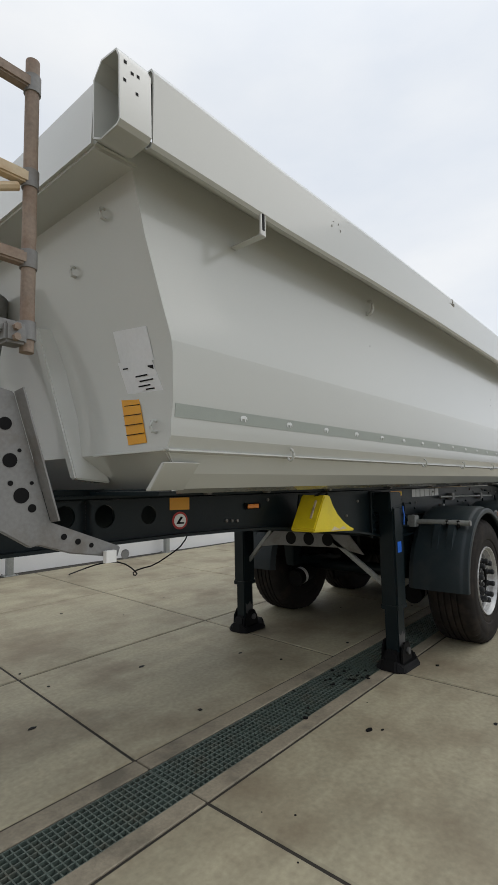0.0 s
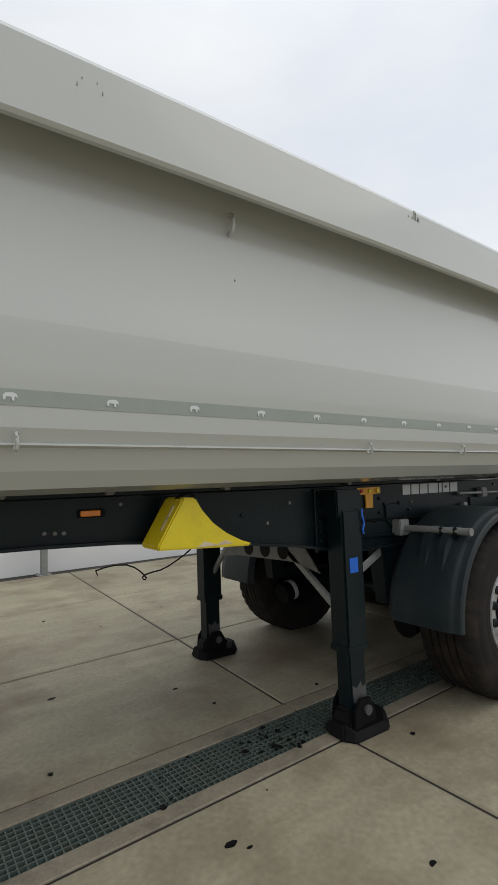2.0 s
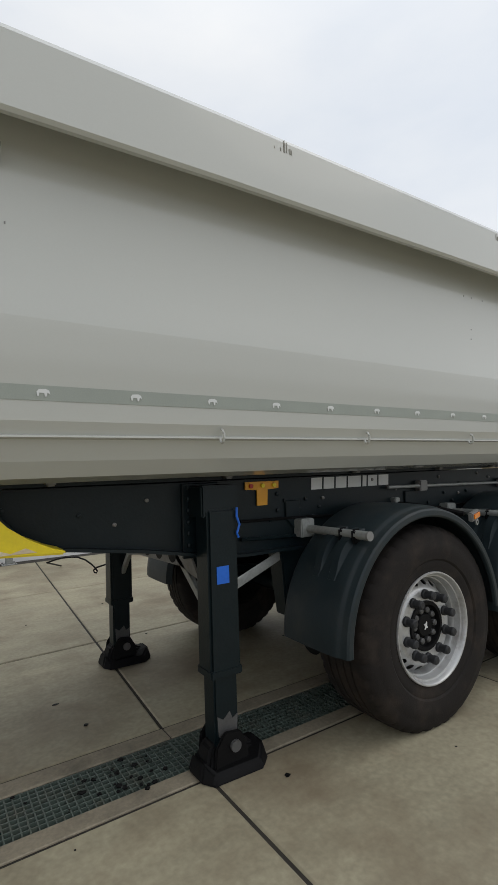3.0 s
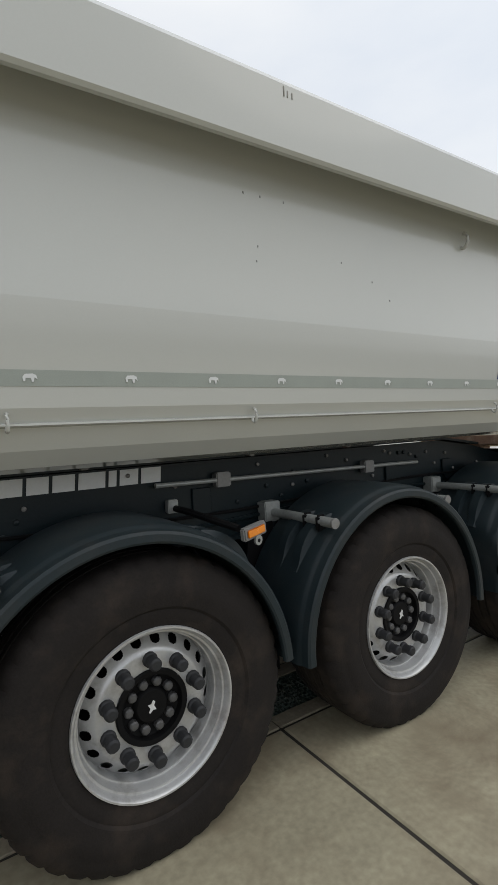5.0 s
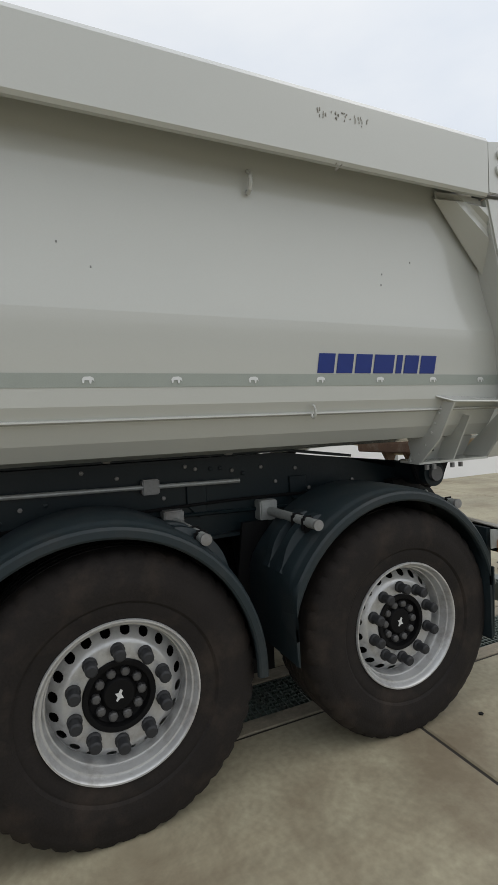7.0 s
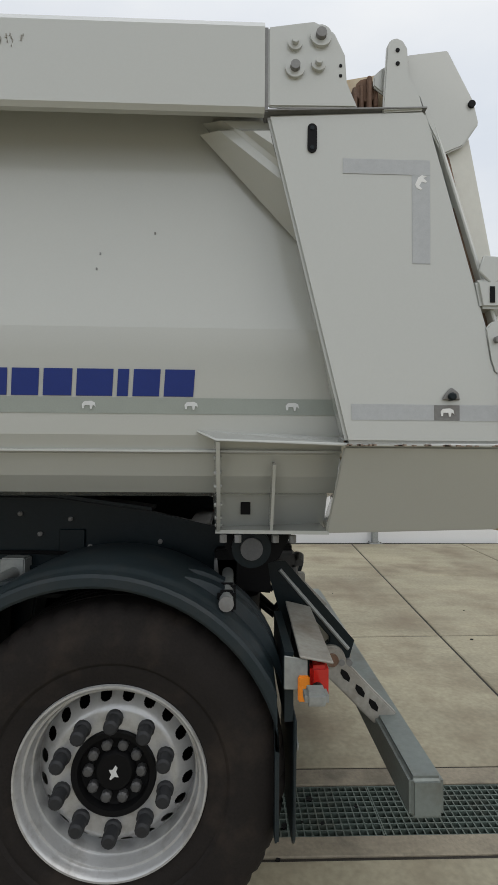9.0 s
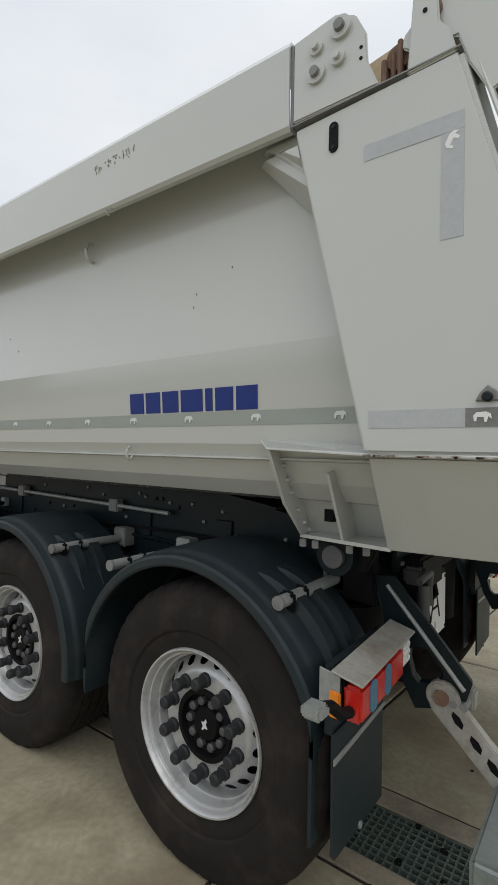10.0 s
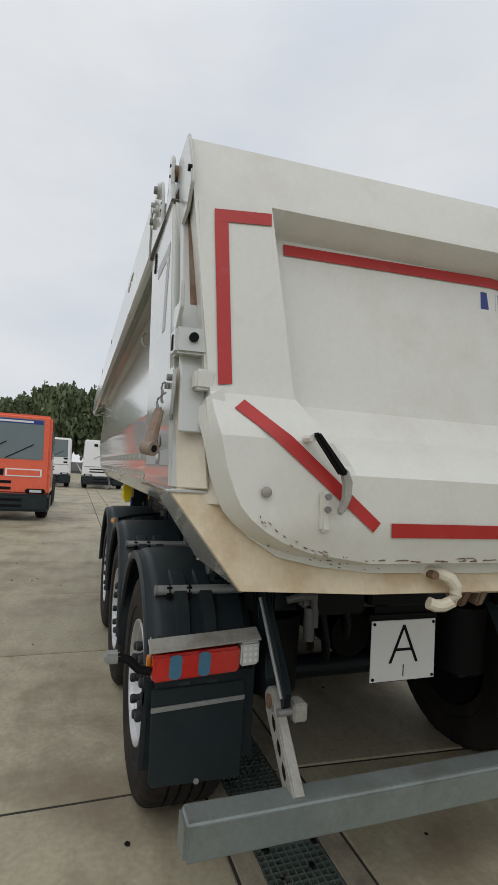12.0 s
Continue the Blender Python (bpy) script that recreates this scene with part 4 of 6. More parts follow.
# latch brackets and the pin on its chain at the gate's edge
for flip in FLIP:
    f = side(flip)
    part("latch_ear", bevel(plate(B(), [f(p) for p in ((2.36, -0.137, 2.03), (2.40, -0.137, 1.99), (2.47, -0.137, 2.05), (2.455, -0.137, 2.13), (2.44, -0.137, 2.07), (2.375, -0.137, 2.075))], (0, (0.012 if not flip else -0.012), 0)), 0.003, 1), PAINT, trailer)
    lb = part("latch_box", bevel(hexa(B(), [f(p) for p in ((2.35, -0.14, 2.005), (2.435, -0.14, 2.005), (2.445, -0.04, 2.005), (2.35, -0.04, 2.005))], [f(p) for p in ((2.365, -0.14, 1.925), (2.45, -0.14, 1.925), (2.465, -0.04, 1.925), (2.365, -0.04, 1.925))]), 0.008), PAINT, trailer)
    part("slot", bevel(box(B(), 2.412, 2.434, *sorted((f((0, -0.143, 0))[1], f((0, -0.135, 0))[1])), 1.945, 2.0), 0.006), BLACK, lb)
    part("hole", rod(B(), f((2.44, -0.088, 1.972)), f((2.4625, -0.088, 1.972)), 0.014, seg=12), BLACK, lb)
    part("latch_claw", bevel(box(B(), 2.47, 2.525, *sorted((f((0, -0.085, 0))[1], f((0, -0.025, 0))[1])), 1.825, 1.885), 0.008), GATE_PAINT, trailer)
    part("latch_cheek", bevel(plate(B(), [f(p) for p in ((2.375, -0.142, 1.865), (2.39, -0.142, 1.885), (2.42, -0.142, 1.892), (2.448, -0.142, 1.88), (2.455, -0.142, 1.84), (2.440, -0.142, 1.755), (2.42, -0.142, 1.737), (2.40, -0.142, 1.742), (2.388, -0.142, 1.78))], (0, (0.01 if not flip else -0.01), 0)), 0.004), PAINT, trailer)
    for i in range(5):
        part("chain_link", pipe(B(), [f((2.455 + 0.006 * i + 0.008 * math.cos(t) * (i % 2), -0.165 - 0.006 * i + 0.008 * math.cos(t) * ((i + 1) % 2), 1.82 - 0.022 * i + 0.016 * math.sin(t))) for t in [2 * math.pi * k / 8 for k in range(8)]], 0.0035, 6), BRACKET, trailer)
    part("latch_pin", rod(B(), f((2.474, -0.178, 1.755)), f((2.503, -0.203, 1.655)), 0.014, 0.018, seg=10), WEATHERED, trailer, "rusty steel pin")
    part("pin_eye", rod(B(), f((2.490, -0.214, 1.650)), f((2.516, -0.192, 1.645)), 0.021, seg=14), WEATHERED, trailer)
    part("hole", rod(B(), f((2.488, -0.2155, 1.650)), f((2.518, -0.1905, 1.645)), 0.010, seg=12), BLACK, trailer)
    for x_, z_ in ((2.405, 1.835), (2.432, 1.855)):
        part("bolt", rod(B(), f((x_, -0.14, z_)), f((x_, -0.156, z_)), 0.010, seg=8), BRACKET, trailer)

# papers and films on the front wall
def on_front(y, z, out=0.004):
    return (front_edge(z) - out, y, z)


sheet = part("paper_sheet", plate(B(), [on_front(0.30, 1.985), on_front(0.10, 1.965), on_front(0.085, 1.84), on_front(0.285, 1.865)], (0.002, 0, 0)), PAPER, trailer, "white paper sheet taped to the front wall")
sheet2 = part("paper_sheet", plate(B(), [on_front(0.300, 1.866, 0.006), on_front(0.096, 1.842, 0.006), on_front(0.050, 1.718, 0.006), on_front(0.265, 1.742, 0.006)], (0.002, 0, 0)), PAPER, trailer)
for k, (ya, yb, z) in enumerate(((0.20, 0.13, 1.795), (0.18, 0.10, 1.775), (0.19, 0.12, 1.757), (0.15, 0.10, 1.742), (0.27, 0.24, 1.835), (0.12, 0.09, 1.822))):
    part("writing_bar", plate(B(), [on_front(ya, z + 0.004, 0.008), on_front(yb, z + 0.002, 0.008), on_front(yb, z - (0.003 if k < 5 else 0.014), 0.008), on_front(ya, z - 0.001, 0.008)], (0.001, 0, 0)), BLACK, sheet2)
film = part("amber_film", plate(B(), [on_front(0.315, 1.737), on_front(0.205, 1.729), on_front(0.150, 1.545), on_front(0.262, 1.542)], (0.002, 0, 0)), AMBER_FILM, trailer, "amber reflective film in five fields")
for k in range(1, 5):
    t = k / 5
    part("field_line", plate(B(), [on_front(0.315 - 0.053 * t, 1.738 - 0.195 * t, 0.006), on_front(0.205 - 0.055 * t, 1.731 - 0.185 * t, 0.006), on_front(0.205 - 0.055 * t, 1.728 - 0.185 * t, 0.006), on_front(0.315 - 0.053 * t, 1.735 - 0.195 * t, 0.006)], (0.001, 0, 0)), BLACK, film)
for y, z in ((0.20, 2.38), (0.10, 1.60), (0.46, 2.25)):
    part("eyelet", pipe(B(), [(front_edge(z), y, z + 0.02), (front_edge(z) - 0.02, y, z + 0.018), (front_edge(z) - 0.025, y, z), (front_edge(z) - 0.02, y, z - 0.018), (front_edge(z), y, z - 0.02)], 0.006), PAINT, trailer)

# front ladder and its perforated arm
lad = new("front_ladder")
lad.parent = trailer
lad["label"] = "weathered tube ladder at the front wall"
for x in (-5.362, -5.80):
    part("ladder_tube", rod(B(), (x, 0.12, 1.785), (x, 0.12, 2.715), 0.021, seg=14), WEATHERED if x > -5.5 else BRACKET, lad)
for z, m_ in ((2.635, WEATHERED), (2.325, YELLOW), (2.07, WEATHERED), (1.85, BRACKET)):
    part("rung", bevel(plate(B(), [(-5.80, 0.10, z - 0.02), (-5.362, 0.10, z - 0.02), (-5.362, 0.10, z + 0.02), (-5.80, 0.10, z + 0.02)], (0, 0.04, 0)), 0.006), m_ if m_ is not YELLOW else RUSTY_CREAM, lad)
    part("clamp_ring", rod(B(), (-5.362, 0.12, z - 0.028), (-5.362, 0.12, z + 0.028), 0.0255, seg=14), BRACKET, lad)
part("foot_clamp", bevel(box(B(), -5.44, -5.375, 0.085, 0.155, 1.80, 1.86), 0.008), BRACKET, lad)
for z in (1.815, 1.845):
    part("bolt", rod(B(), (-5.41, 0.07, z), (-5.41, 0.09, z), 0.011, seg=6), WEATHERED, lad)
part("ladder_brace", rod(B(), (-5.78, 0.12, 2.11), (-5.40, 0.12, 2.29), 0.014, seg=8), RUSTY_CREAM, lad)
arm = part("perforated_arm", bevel(plate(B(), [(-5.46, 0.2, 1.70), (-5.36, 0.2, 1.68), (-5.235, 0.2, 1.275), (-4.972, 0.2, 1.172), (-4.985, 0.2, 1.135), (-5.165, 0.2, 1.168), (-5.276, 0.2, 1.205), (-5.30, 0.2, 1.20), (-5.46, 0.2, 1.30)], (0, 0.02, 0)), 0.004), BRACKET, lad, "bent grey steel plate with round holes")
for x, z, r in ((-5.368, 1.469, 0.022), (-5.331, 1.362, 0.024), (-5.297, 1.322, 0.013), (-5.385, 1.58, 0.02), (-5.19, 1.225, 0.010), (-5.14, 1.205, 0.010), (-5.09, 1.188, 0.008), (-5.365, 1.40, 0.008), (-5.30, 1.40, 0.006), (-5.34, 1.50, 0.006)):
    part("hole", rod(B(), (x, 0.198, z), (x, 0.201, z), r, seg=16), BLACK, arm)
part("arm_flange", plate(B(), [(-5.35, 0.165, 1.69), (-5.228, 0.165, 1.28), (-5.235, 0.2, 1.275), (-5.36, 0.2, 1.68)], (0.006, 0, 0)), BRACKET, lad)
part("arm_bolt", rod(B(), (-4.99, 0.15, 1.148), (-4.96, 0.19, 1.148), 0.014, seg=8), BRACKET, lad)
part("arm_tag", box(B(), -5.05, -5.01, 0.17, 0.19, 1.125, 1.165), WHITE, lad)
part("ram_cover", rod(B(), (-5.28, YC, 1.05), (-5.12, YC, 2.30), 0.13, 0.12, seg=24), BRACKET, trailer, "grey hydraulic ram at the front wall")

# chassis
def beam_y(x):
    """Outer face of the near chassis beam, which draws in towards the neck."""
    return float(np.interp(x, (-4.3, -3.65, -2.9, -2.6), (0.715, 0.61, 0.50, 0.475)))


def beam_top(x):
    return float(np.interp(x, (-5.75, -5.70, 0.95, 1.35, 1.78), (1.17, 1.325, 1.325, 1.27, 1.17)))


def beam_foot(x):
    return float(np.interp(x, (-5.75, -3.75, -3.5, -3.03, -2.7, -2.36, -2.2, 1.55, 1.80), (1.115, 1.120, 1.100, 1.052, 1.012, 0.950, 0.935, 0.94, 0.98)))


for flip in FLIP:
    f = side(flip)
    s = -1 if flip else 1
    xs_b = [-5.75, -5.70, -5.2, -4.7, -4.3, -3.97, -3.65, -3.5, -3.27, -3.03, -2.9, -2.75, -2.6, -2.36, -2.2, -1.0, 0.0, 0.95, 1.35, 1.55, 1.78]
    bw, lf, uf = B(), B(), B()
    rows_b = [[bw.verts.new(f((x, y, z))) for y, z in ((beam_y(x), beam_top(x)), (beam_y(x) + 0.03, beam_top(x)), (beam_y(x) + 0.03, beam_foot(x)), (beam_y(x), beam_foot(x)))] for x in xs_b[4:]]
    for a, c in zip(rows_b, rows_b[1:]):
        for k in range(4):
            bw.faces.new((a[k], a[(k + 1) % 4], c[(k + 1) % 4], c[k]))
    bw.faces.new(rows_b[0])
    bw.faces.new(rows_b[-1][::-1])
    beam = part("chassis_beam", bw, CHASSIS, trailer, "dark blue-grey painted chassis beam")
    rows_l = [[lf.verts.new(f((x, beam_y(x) + d, beam_foot(x)))) for d in (-0.055, 0.085)] for x in xs_b]
    rows_u = [[uf.verts.new(f((x, beam_y(x) + d, beam_top(x) + 0.008))) for d in (-0.045, 0.075)] for x in xs_b[1:19]]
    for bm_, rr_ in ((lf, rows_l), (uf, rows_u)):
        for a, c in zip(rr_, rr_[1:]):
            bm_.faces.new((a[0], a[1], c[1], c[0]))
    part("lower_flange", thicken(lf, 0.014), CHASSIS, beam)
    part("upper_flange", thicken(uf, 0.014), CHASSIS, beam)
    # the neck web with its round lightening holes
    nw = B()
    for x0, x1, x, z, r in ((-5.72, -5.035, -5.16, 1.258, 0.050), (-5.035, -4.805, -4.906, 1.254, 0.051), (-4.805, -4.575, -4.703, 1.248, 0.054), (-4.575, -4.3, -4.449, 1.241, 0.047)):
        z0, z1 = beam_foot(-5.0), beam_top(-5.0)
        rim_o = [(x0 + (x1 - x0) * k / 10, z0) for k in range(10)] + [(x1, z0 + (z1 - z0) * k / 6) for k in range(6)] + [(x1 - (x1 - x0) * k / 10, z1) for k in range(10)] + [(x0, z1 - (z1 - z0) * k / 6) for k in range(6)]
        ang = [math.atan2(v - z, u - x) for u, v in rim_o]
        ring_plate(nw, [f((u, 0.715, v)) for u, v in rim_o], [f((x + r * math.cos(a), 0.715, z + r * math.sin(a))) for a in ang], (0, 0.012 * s, 0))
    bmesh.ops.remove_doubles(nw, verts=nw.verts, dist=0.0005)
    bmesh.ops.recalc_face_normals(nw, faces=nw.faces)
    part("neck_web", nw, CHASSIS, beam)
    part("splice_plate", bevel(box(B(), -2.53, -2.33, *sorted((f((0, 0.455, 0))[1], f((0, 0.475, 0))[1])), 0.96, 1.32), 0.004, 1), CHASSIS, beam)
    bolt = None
    pale = part("bolt", lathe(B(), [(0.010, 0.0), (0.010, -0.009), (0.006, -0.012), (0.0, -0.012)], 8), BRACKET, beam, m=pose(*f((-2.02, 0.476, 1.285)), 0, 0, 180 if flip else 0))
    for x, z in ((-1.62, 1.20), (-1.20, 1.29), (-0.98, 1.22), (-0.52, 1.285), (-0.30, 1.16), (-0.05, 1.295), (0.10, 1.26), (0.31, 1.15), (0.42, 1.29), (0.47, 1.275), (0.66, 1.255), (0.82, 1.26), (0.90, 1.18), (1.02, 1.24), (1.10, 1.13), (1.38, 1.15), (-2.7, 1.25), (-2.85, 1.15), (-3.62, 1.29), (-3.941, 1.181), (-3.90, 1.178), (-3.863, 1.176)):
        share(pale, "bolt", beam, pose(*f((x, beam_y(x) + 0.001, z)), 0, 0, 180 if flip else 0))
    part("air_line", pipe(B(), [f((x, 0.462, 1.09 + 0.02 * math.sin(2.1 * x))) for x in [-2.2 + 0.22 * k for k in range(17)]], 0.008, 7), BLACK, beam)
    part("air_line", pipe(B(), [f((x, 0.460, 1.03 + 0.03 * math.sin(1.7 * x + 1))) for x in [-2.2 + 0.22 * k for k in range(17)]], 0.010, 7), CHASSIS, beam)
    for x in (-1.9, -0.9, 0.42, 0.98):
        part("beam_bracket", bevel(plate(B(), [f(p) for p in ((x, 0.462, 1.20), (x + 0.10, 0.462, 1.20), (x + 0.10, 0.462, 1.07), (x + 0.06, 0.462, 1.04), (x, 0.462, 1.10))], (0, 0.012 * s, 0)), 0.003, 1), CHASSIS, beam)
    spots_b = [(-2.50, 1.30 - 0.055 * k) for k in range(6)] + [(-2.44, 1.30 - 0.055 * k) for k in range(6)] + [(-2.0 + 0.05 * k, 1.10 + 0.05 * (k % 3)) for k in range(8)] + [(-0.65 + 0.09 * k, 1.11 + 0.06 * ((k * 2) % 3)) for k in range(7)] + [(0.55, 1.27), (0.60, 1.27), (0.72, 1.235), (0.62, 1.05), (0.68, 1.05), (-1.95, 1.29), (-1.95, 1.24), (-3.3, 1.24), (-3.0, 1.20), (-3.3, 1.20)]
    for x, z in spots_b:
        m = pose(*f((x, 0.456 if x < -2.4 and x > -2.53 else beam_y(x) + 0.001, z)), 0, 0, 180 if flip else 0)
        if bolt is None:
            bolt = part("bolt", lathe(B(), [(0.011, 0.0), (0.011, -0.010), (0.006, -0.012), (0.0, -0.012)], 8), CHASSIS, beam, m=m)
        else:
            share(bolt, "bolt", beam, m)
    for x in (-4.12, -3.69, -3.125, -2.3, -1.4, -0.6, 0.05, 0.62):
        part("body_rest", bevel(box(B(), x - 0.02, x + 0.02, *sorted((f((0, beam_y(x) - 0.085, 0))[1], f((0, beam_y(x) - 0.04, 0))[1])), 1.335, 1.365), 0.006), BRACKET, trailer)
for y0, y1 in ((0.52, 0.62), (mirror(0.62), mirror(0.52))):
    part("sub_rail", box(B(), -2.6, 0.9, y0, y1, 1.341, 1.3445), BLACK, trailer)
for x in (-5.3, -4.2, -3.2, -2.0, -0.66, 0.62, 1.5):
    part("cross_member", bevel(box(B(), x - 0.06, x + 0.06, beam_y(x) + 0.03, mirror(beam_y(x) + 0.03), 1.14 if x < -3 else 1.0, 1.31 if x < 1 else 1.15), 0.008), CHASSIS, trailer)
part("neck_cover", box(B(), -5.72, -4.32, 0.69, mirror(0.69), 1.345, 1.374), CHASSIS, trailer)
part("neck_rib", box(B(), -5.70, -4.40, YC - 0.02, YC + 0.02, 1.143, 1.345), CHASSIS, trailer)
part("body_front_bar", box(B(), -4.80, -4.712, 0.20, mirror(0.20), 1.3475, 1.363), CHASSIS, trailer)
part("neck_plate", box(B(), -5.72, -4.75, 0.745, mirror(0.745), 1.128, 1.143), CHASSIS, trailer)
# signs and lamps on the beam
def on_beam(x, z, out=0.002):
    return (x, beam_y(x) - out, z)


def beam_disc(x, z, r, out):
    return plate(B(), [on_beam(x + r * math.cos(2 * math.pi * k / 24), z + r * math.sin(2 * math.pi * k / 24), out) for k in range(24)], (0, 0.002, 0))


sg = part("round_sign", beam_disc(-4.25, 1.20, 0.047, 0.003), RED_TAPE, trailer, "round red and white warning sign")
part("sign_face", beam_disc(-4.25, 1.20, 0.036, 0.0045), WHITE, sg)
part("sign_symbol", plate(B(), [on_beam(-4.25 + u, 1.20 + v, 0.006) for u, v in ((-0.024, -0.018), (0.024, -0.018), (0.024, -0.010), (-0.004, -0.008), (0.016, 0.015), (0.004, 0.022), (-0.016, -0.004))], (0, 0.001, 0)), BLACK, sg)
part("amber_film", plate(B(), [on_beam(x, z) for x, z in ((-4.313, 1.258), (-4.19, 1.256), (-4.19, 1.322), (-4.313, 1.322))], (0, 0.001, 0)), AMBER_FILM, trailer, "square amber reflective film")
ml = part("marker_lamp", bevel(plate(B(), [on_beam(x, z, 0.02) for x, z in ((-3.81, 1.238), (-3.69, 1.238), (-3.69, 1.276), (-3.81, 1.276))], (0, 0.02, 0)), 0.006), BLACK, trailer, "small amber side marker lamp")
part("lens", bevel(plate(B(), [on_beam(x, z, 0.027) for x, z in ((-3.80, 1.244), (-3.715, 1.244), (-3.715, 1.270), (-3.80, 1.270))], (0, 0.008, 0)), 0.003, 1), ORANGE, ml)
blocks(trailer, "pale_block", -1.71, -1.04, 1.250, 1.318, 0.4720, 0.4720, LETTER)
part("yellow_tag", plate(B(), [(-2.163, 0.462, 1.312), (-1.946, 0.462, 1.312), (-1.946, 0.462, 1.272), (-2.02, 0.462, 1.268), (-2.025, 0.462, 1.185), (-2.09, 0.462, 1.185), (-2.09, 0.462, 1.268), (-2.163, 0.462, 1.272)], (0, 0.008, 0)), AMBER_FILM, trailer, "yellow plastic lever plate")
for x in (-2.13, -2.055, -1.98):
    part("red_knob", rod(B(), (x, 0.452, 1.29), (x, 0.462, 1.29), 0.012, seg=10), RED_TAPE if x < -2.1 else YELLOW, trailer)
# side rod with its clamps
part("side_rod", rod(B(), (-1.09, 0.44, 1.236), (0.685, 0.44, 1.204), 0.011, seg=10), GALV, trailer, "thin galvanised rod")
for x, z in ((-0.746, 1.232), (0.244, 1.212)):
    part("rod_clamp", bevel(box(B(), x - 0.04, x + 0.04, 0.425, 0.474, z - 0.035, z + 0.035), 0.006), BRACKET, trailer)
# amber reflector lamp on its stalk
rl = part("reflector_lamp", bevel(box(B(), -0.065, 0.065, -0.014, 0.014, -0.026, 0.026), 0.006), BRACKET, trailer, "amber side reflector on a grey bracket", m=pose(-0.875, -0.005, 1.068, 0, -7, 14))
part("lens", bevel(box(B(), -0.050, 0.050, -0.021, -0.013, -0.016, 0.016), 0.004), ORANGE, rl)
part("eye_tab", rod(B(), (0.012, -0.012, -0.040), (0.012, -0.003, -0.040), 0.020, seg=14), GALV, rl)
part("tab_hole", rod(B(), (0.012, -0.0125, -0.042), (0.012, -0.011, -0.042), 0.008, seg=10), BLACK, rl)
part("stalk", pipe(B(), [(-1.0, 0.44, 1.125), (-0.99, 0.30, 1.12), (-0.96, 0.15, 1.10), (-0.92, 0.03, 1.078)], 0.015), BLACK, trailer, "black stalk of the side reflector")
part("stalk_foot", bevel(box(B(), -1.035, -0.985, 0.435, 0.474, 1.105, 1.165), 0.004), GALV, trailer)
# wheels
def wheel():
    w = new("wheel")
    w.parent = trailer
    half = [(0.279, 0.050), (0.286, 0.034), (0.296, 0.022), (0.318, 0.018), (0.34, 0.012), (0.352, 0.014), (0.362, 0.005), (0.40, 0.0), (0.44, 0.0), (0.448, 0.004), (0.47, 0.007), (0.495, 0.014), (0.513, 0.026), (0.527, 0.042), (0.533, 0.060)]
    tread = []
    for y in (0.115, 0.165, 0.22, 0.27):
        tread += [(0.536, y - 0.007), (0.523, y - 0.005), (0.523, y + 0.005), (0.536, y + 0.007)]
    prof = half + tread + [(r, 0.385 - y) for r, y in half[::-1]]
    seg = 168
    tb = lathe(B(), prof, seg)
    tb.verts.ensure_lookup_table()
    for i, (r, y) in enumerate(prof):
        if 0.512 < r < 0.535:
            for k in range(0, seg, 4):
                v = tb.verts[i * seg + k]
                v.co.x *= 1 - 0.009 / r
                v.co.z *= 1 - 0.009 / r
    for v in tb.verts:
        v.co.z = max(v.co.z, -0.5095)
    part("tyre", tb, TYRE, w, "dusty dark rubber truck tyre")
    rim = [(0.268, 0.36), (0.274, 0.06), (0.281, 0.040), (0.288, 0.030), (0.2935, 0.022), (0.291, 0.013), (0.285, 0.013), (0.279, 0.020), (0.2765, 0.034), (0.273, 0.040), (0.266, 0.041), (0.2635, 0.046), (0.2615, 0.074), (0.258, 0.079), (0.2535, 0.080), (0.251, 0.086), (0.249, 0.128)]
    flank = len(rim)
    rim += [(0.2485 - 0.0019 * k, 0.128 - 0.0021 * k - 0.00035 * k * (1 - k / 22)) for k in range(23)]
    rim += [(0.201, 0.077), (0.195, 0.073), (0.187, 0.071), (0.12, 0.071)]

    def hand_hole(i, k):
        r = (rim[i][0] + rim[min(i + 1, len(rim) - 1)][0]) / 2
        return i >= flank and ((r - 0.2275) / 0.0150) ** 2 + ((k % 24 - 11.5) / 6.4) ** 2 < 1
    part("rim", lathe(B(), rim, 480, hand_hole), STEEL, w, "silver steel rim with a ring of hand holes")
    part("rim_backing", lathe(B(), [(0.250, 0.20), (0.1, 0.24), (0.02, 0.24)], 32), BLACK, w)
    hub = lathe(B(), [(0.133, 0.076), (0.132, 0.064), (0.128, 0.061), (0.112, 0.062), (0.108, 0.088), (0.100, 0.092), (0.066, 0.092), (0.060, 0.078), (0.054, 0.072), (0.0, 0.071)], 40)
    part("hub", hub, BLACK, w, "black hub with a ring of grey bolts")
    nut = cap = None
    for i in range(10):
        a = 2 * math.pi * (i + 0.5) / 10
        m = pose(0.1675 * math.cos(a), 0, 0.1675 * math.sin(a))
        if nut is None:
            nut = part("nut_cover", lathe(B(), [(0.027, 0.074), (0.027, 0.060), (0.0215, 0.055), (0.0205, 0.032), (0.0235, 0.030), (0.0225, 0.012), (0.016, 0.006), (0.0, 0.005)], 12), NUT_GREY, w, m=m)
        else:
            share(nut, "nut_cover", w, m)
        a = 2 * math.pi * i / 10
        m = pose(0.083 * math.cos(a), 0, 0.083 * math.sin(a))
        if cap is None:
            cap = part("hub_bolt", lathe(B(), [(0.0175, 0.094), (0.0170, 0.074), (0.012, 0.069), (0.0, 0.068)], 8), HUB_GREY, w, m=m)
        else:
            share(cap, "hub_bolt", w, m)
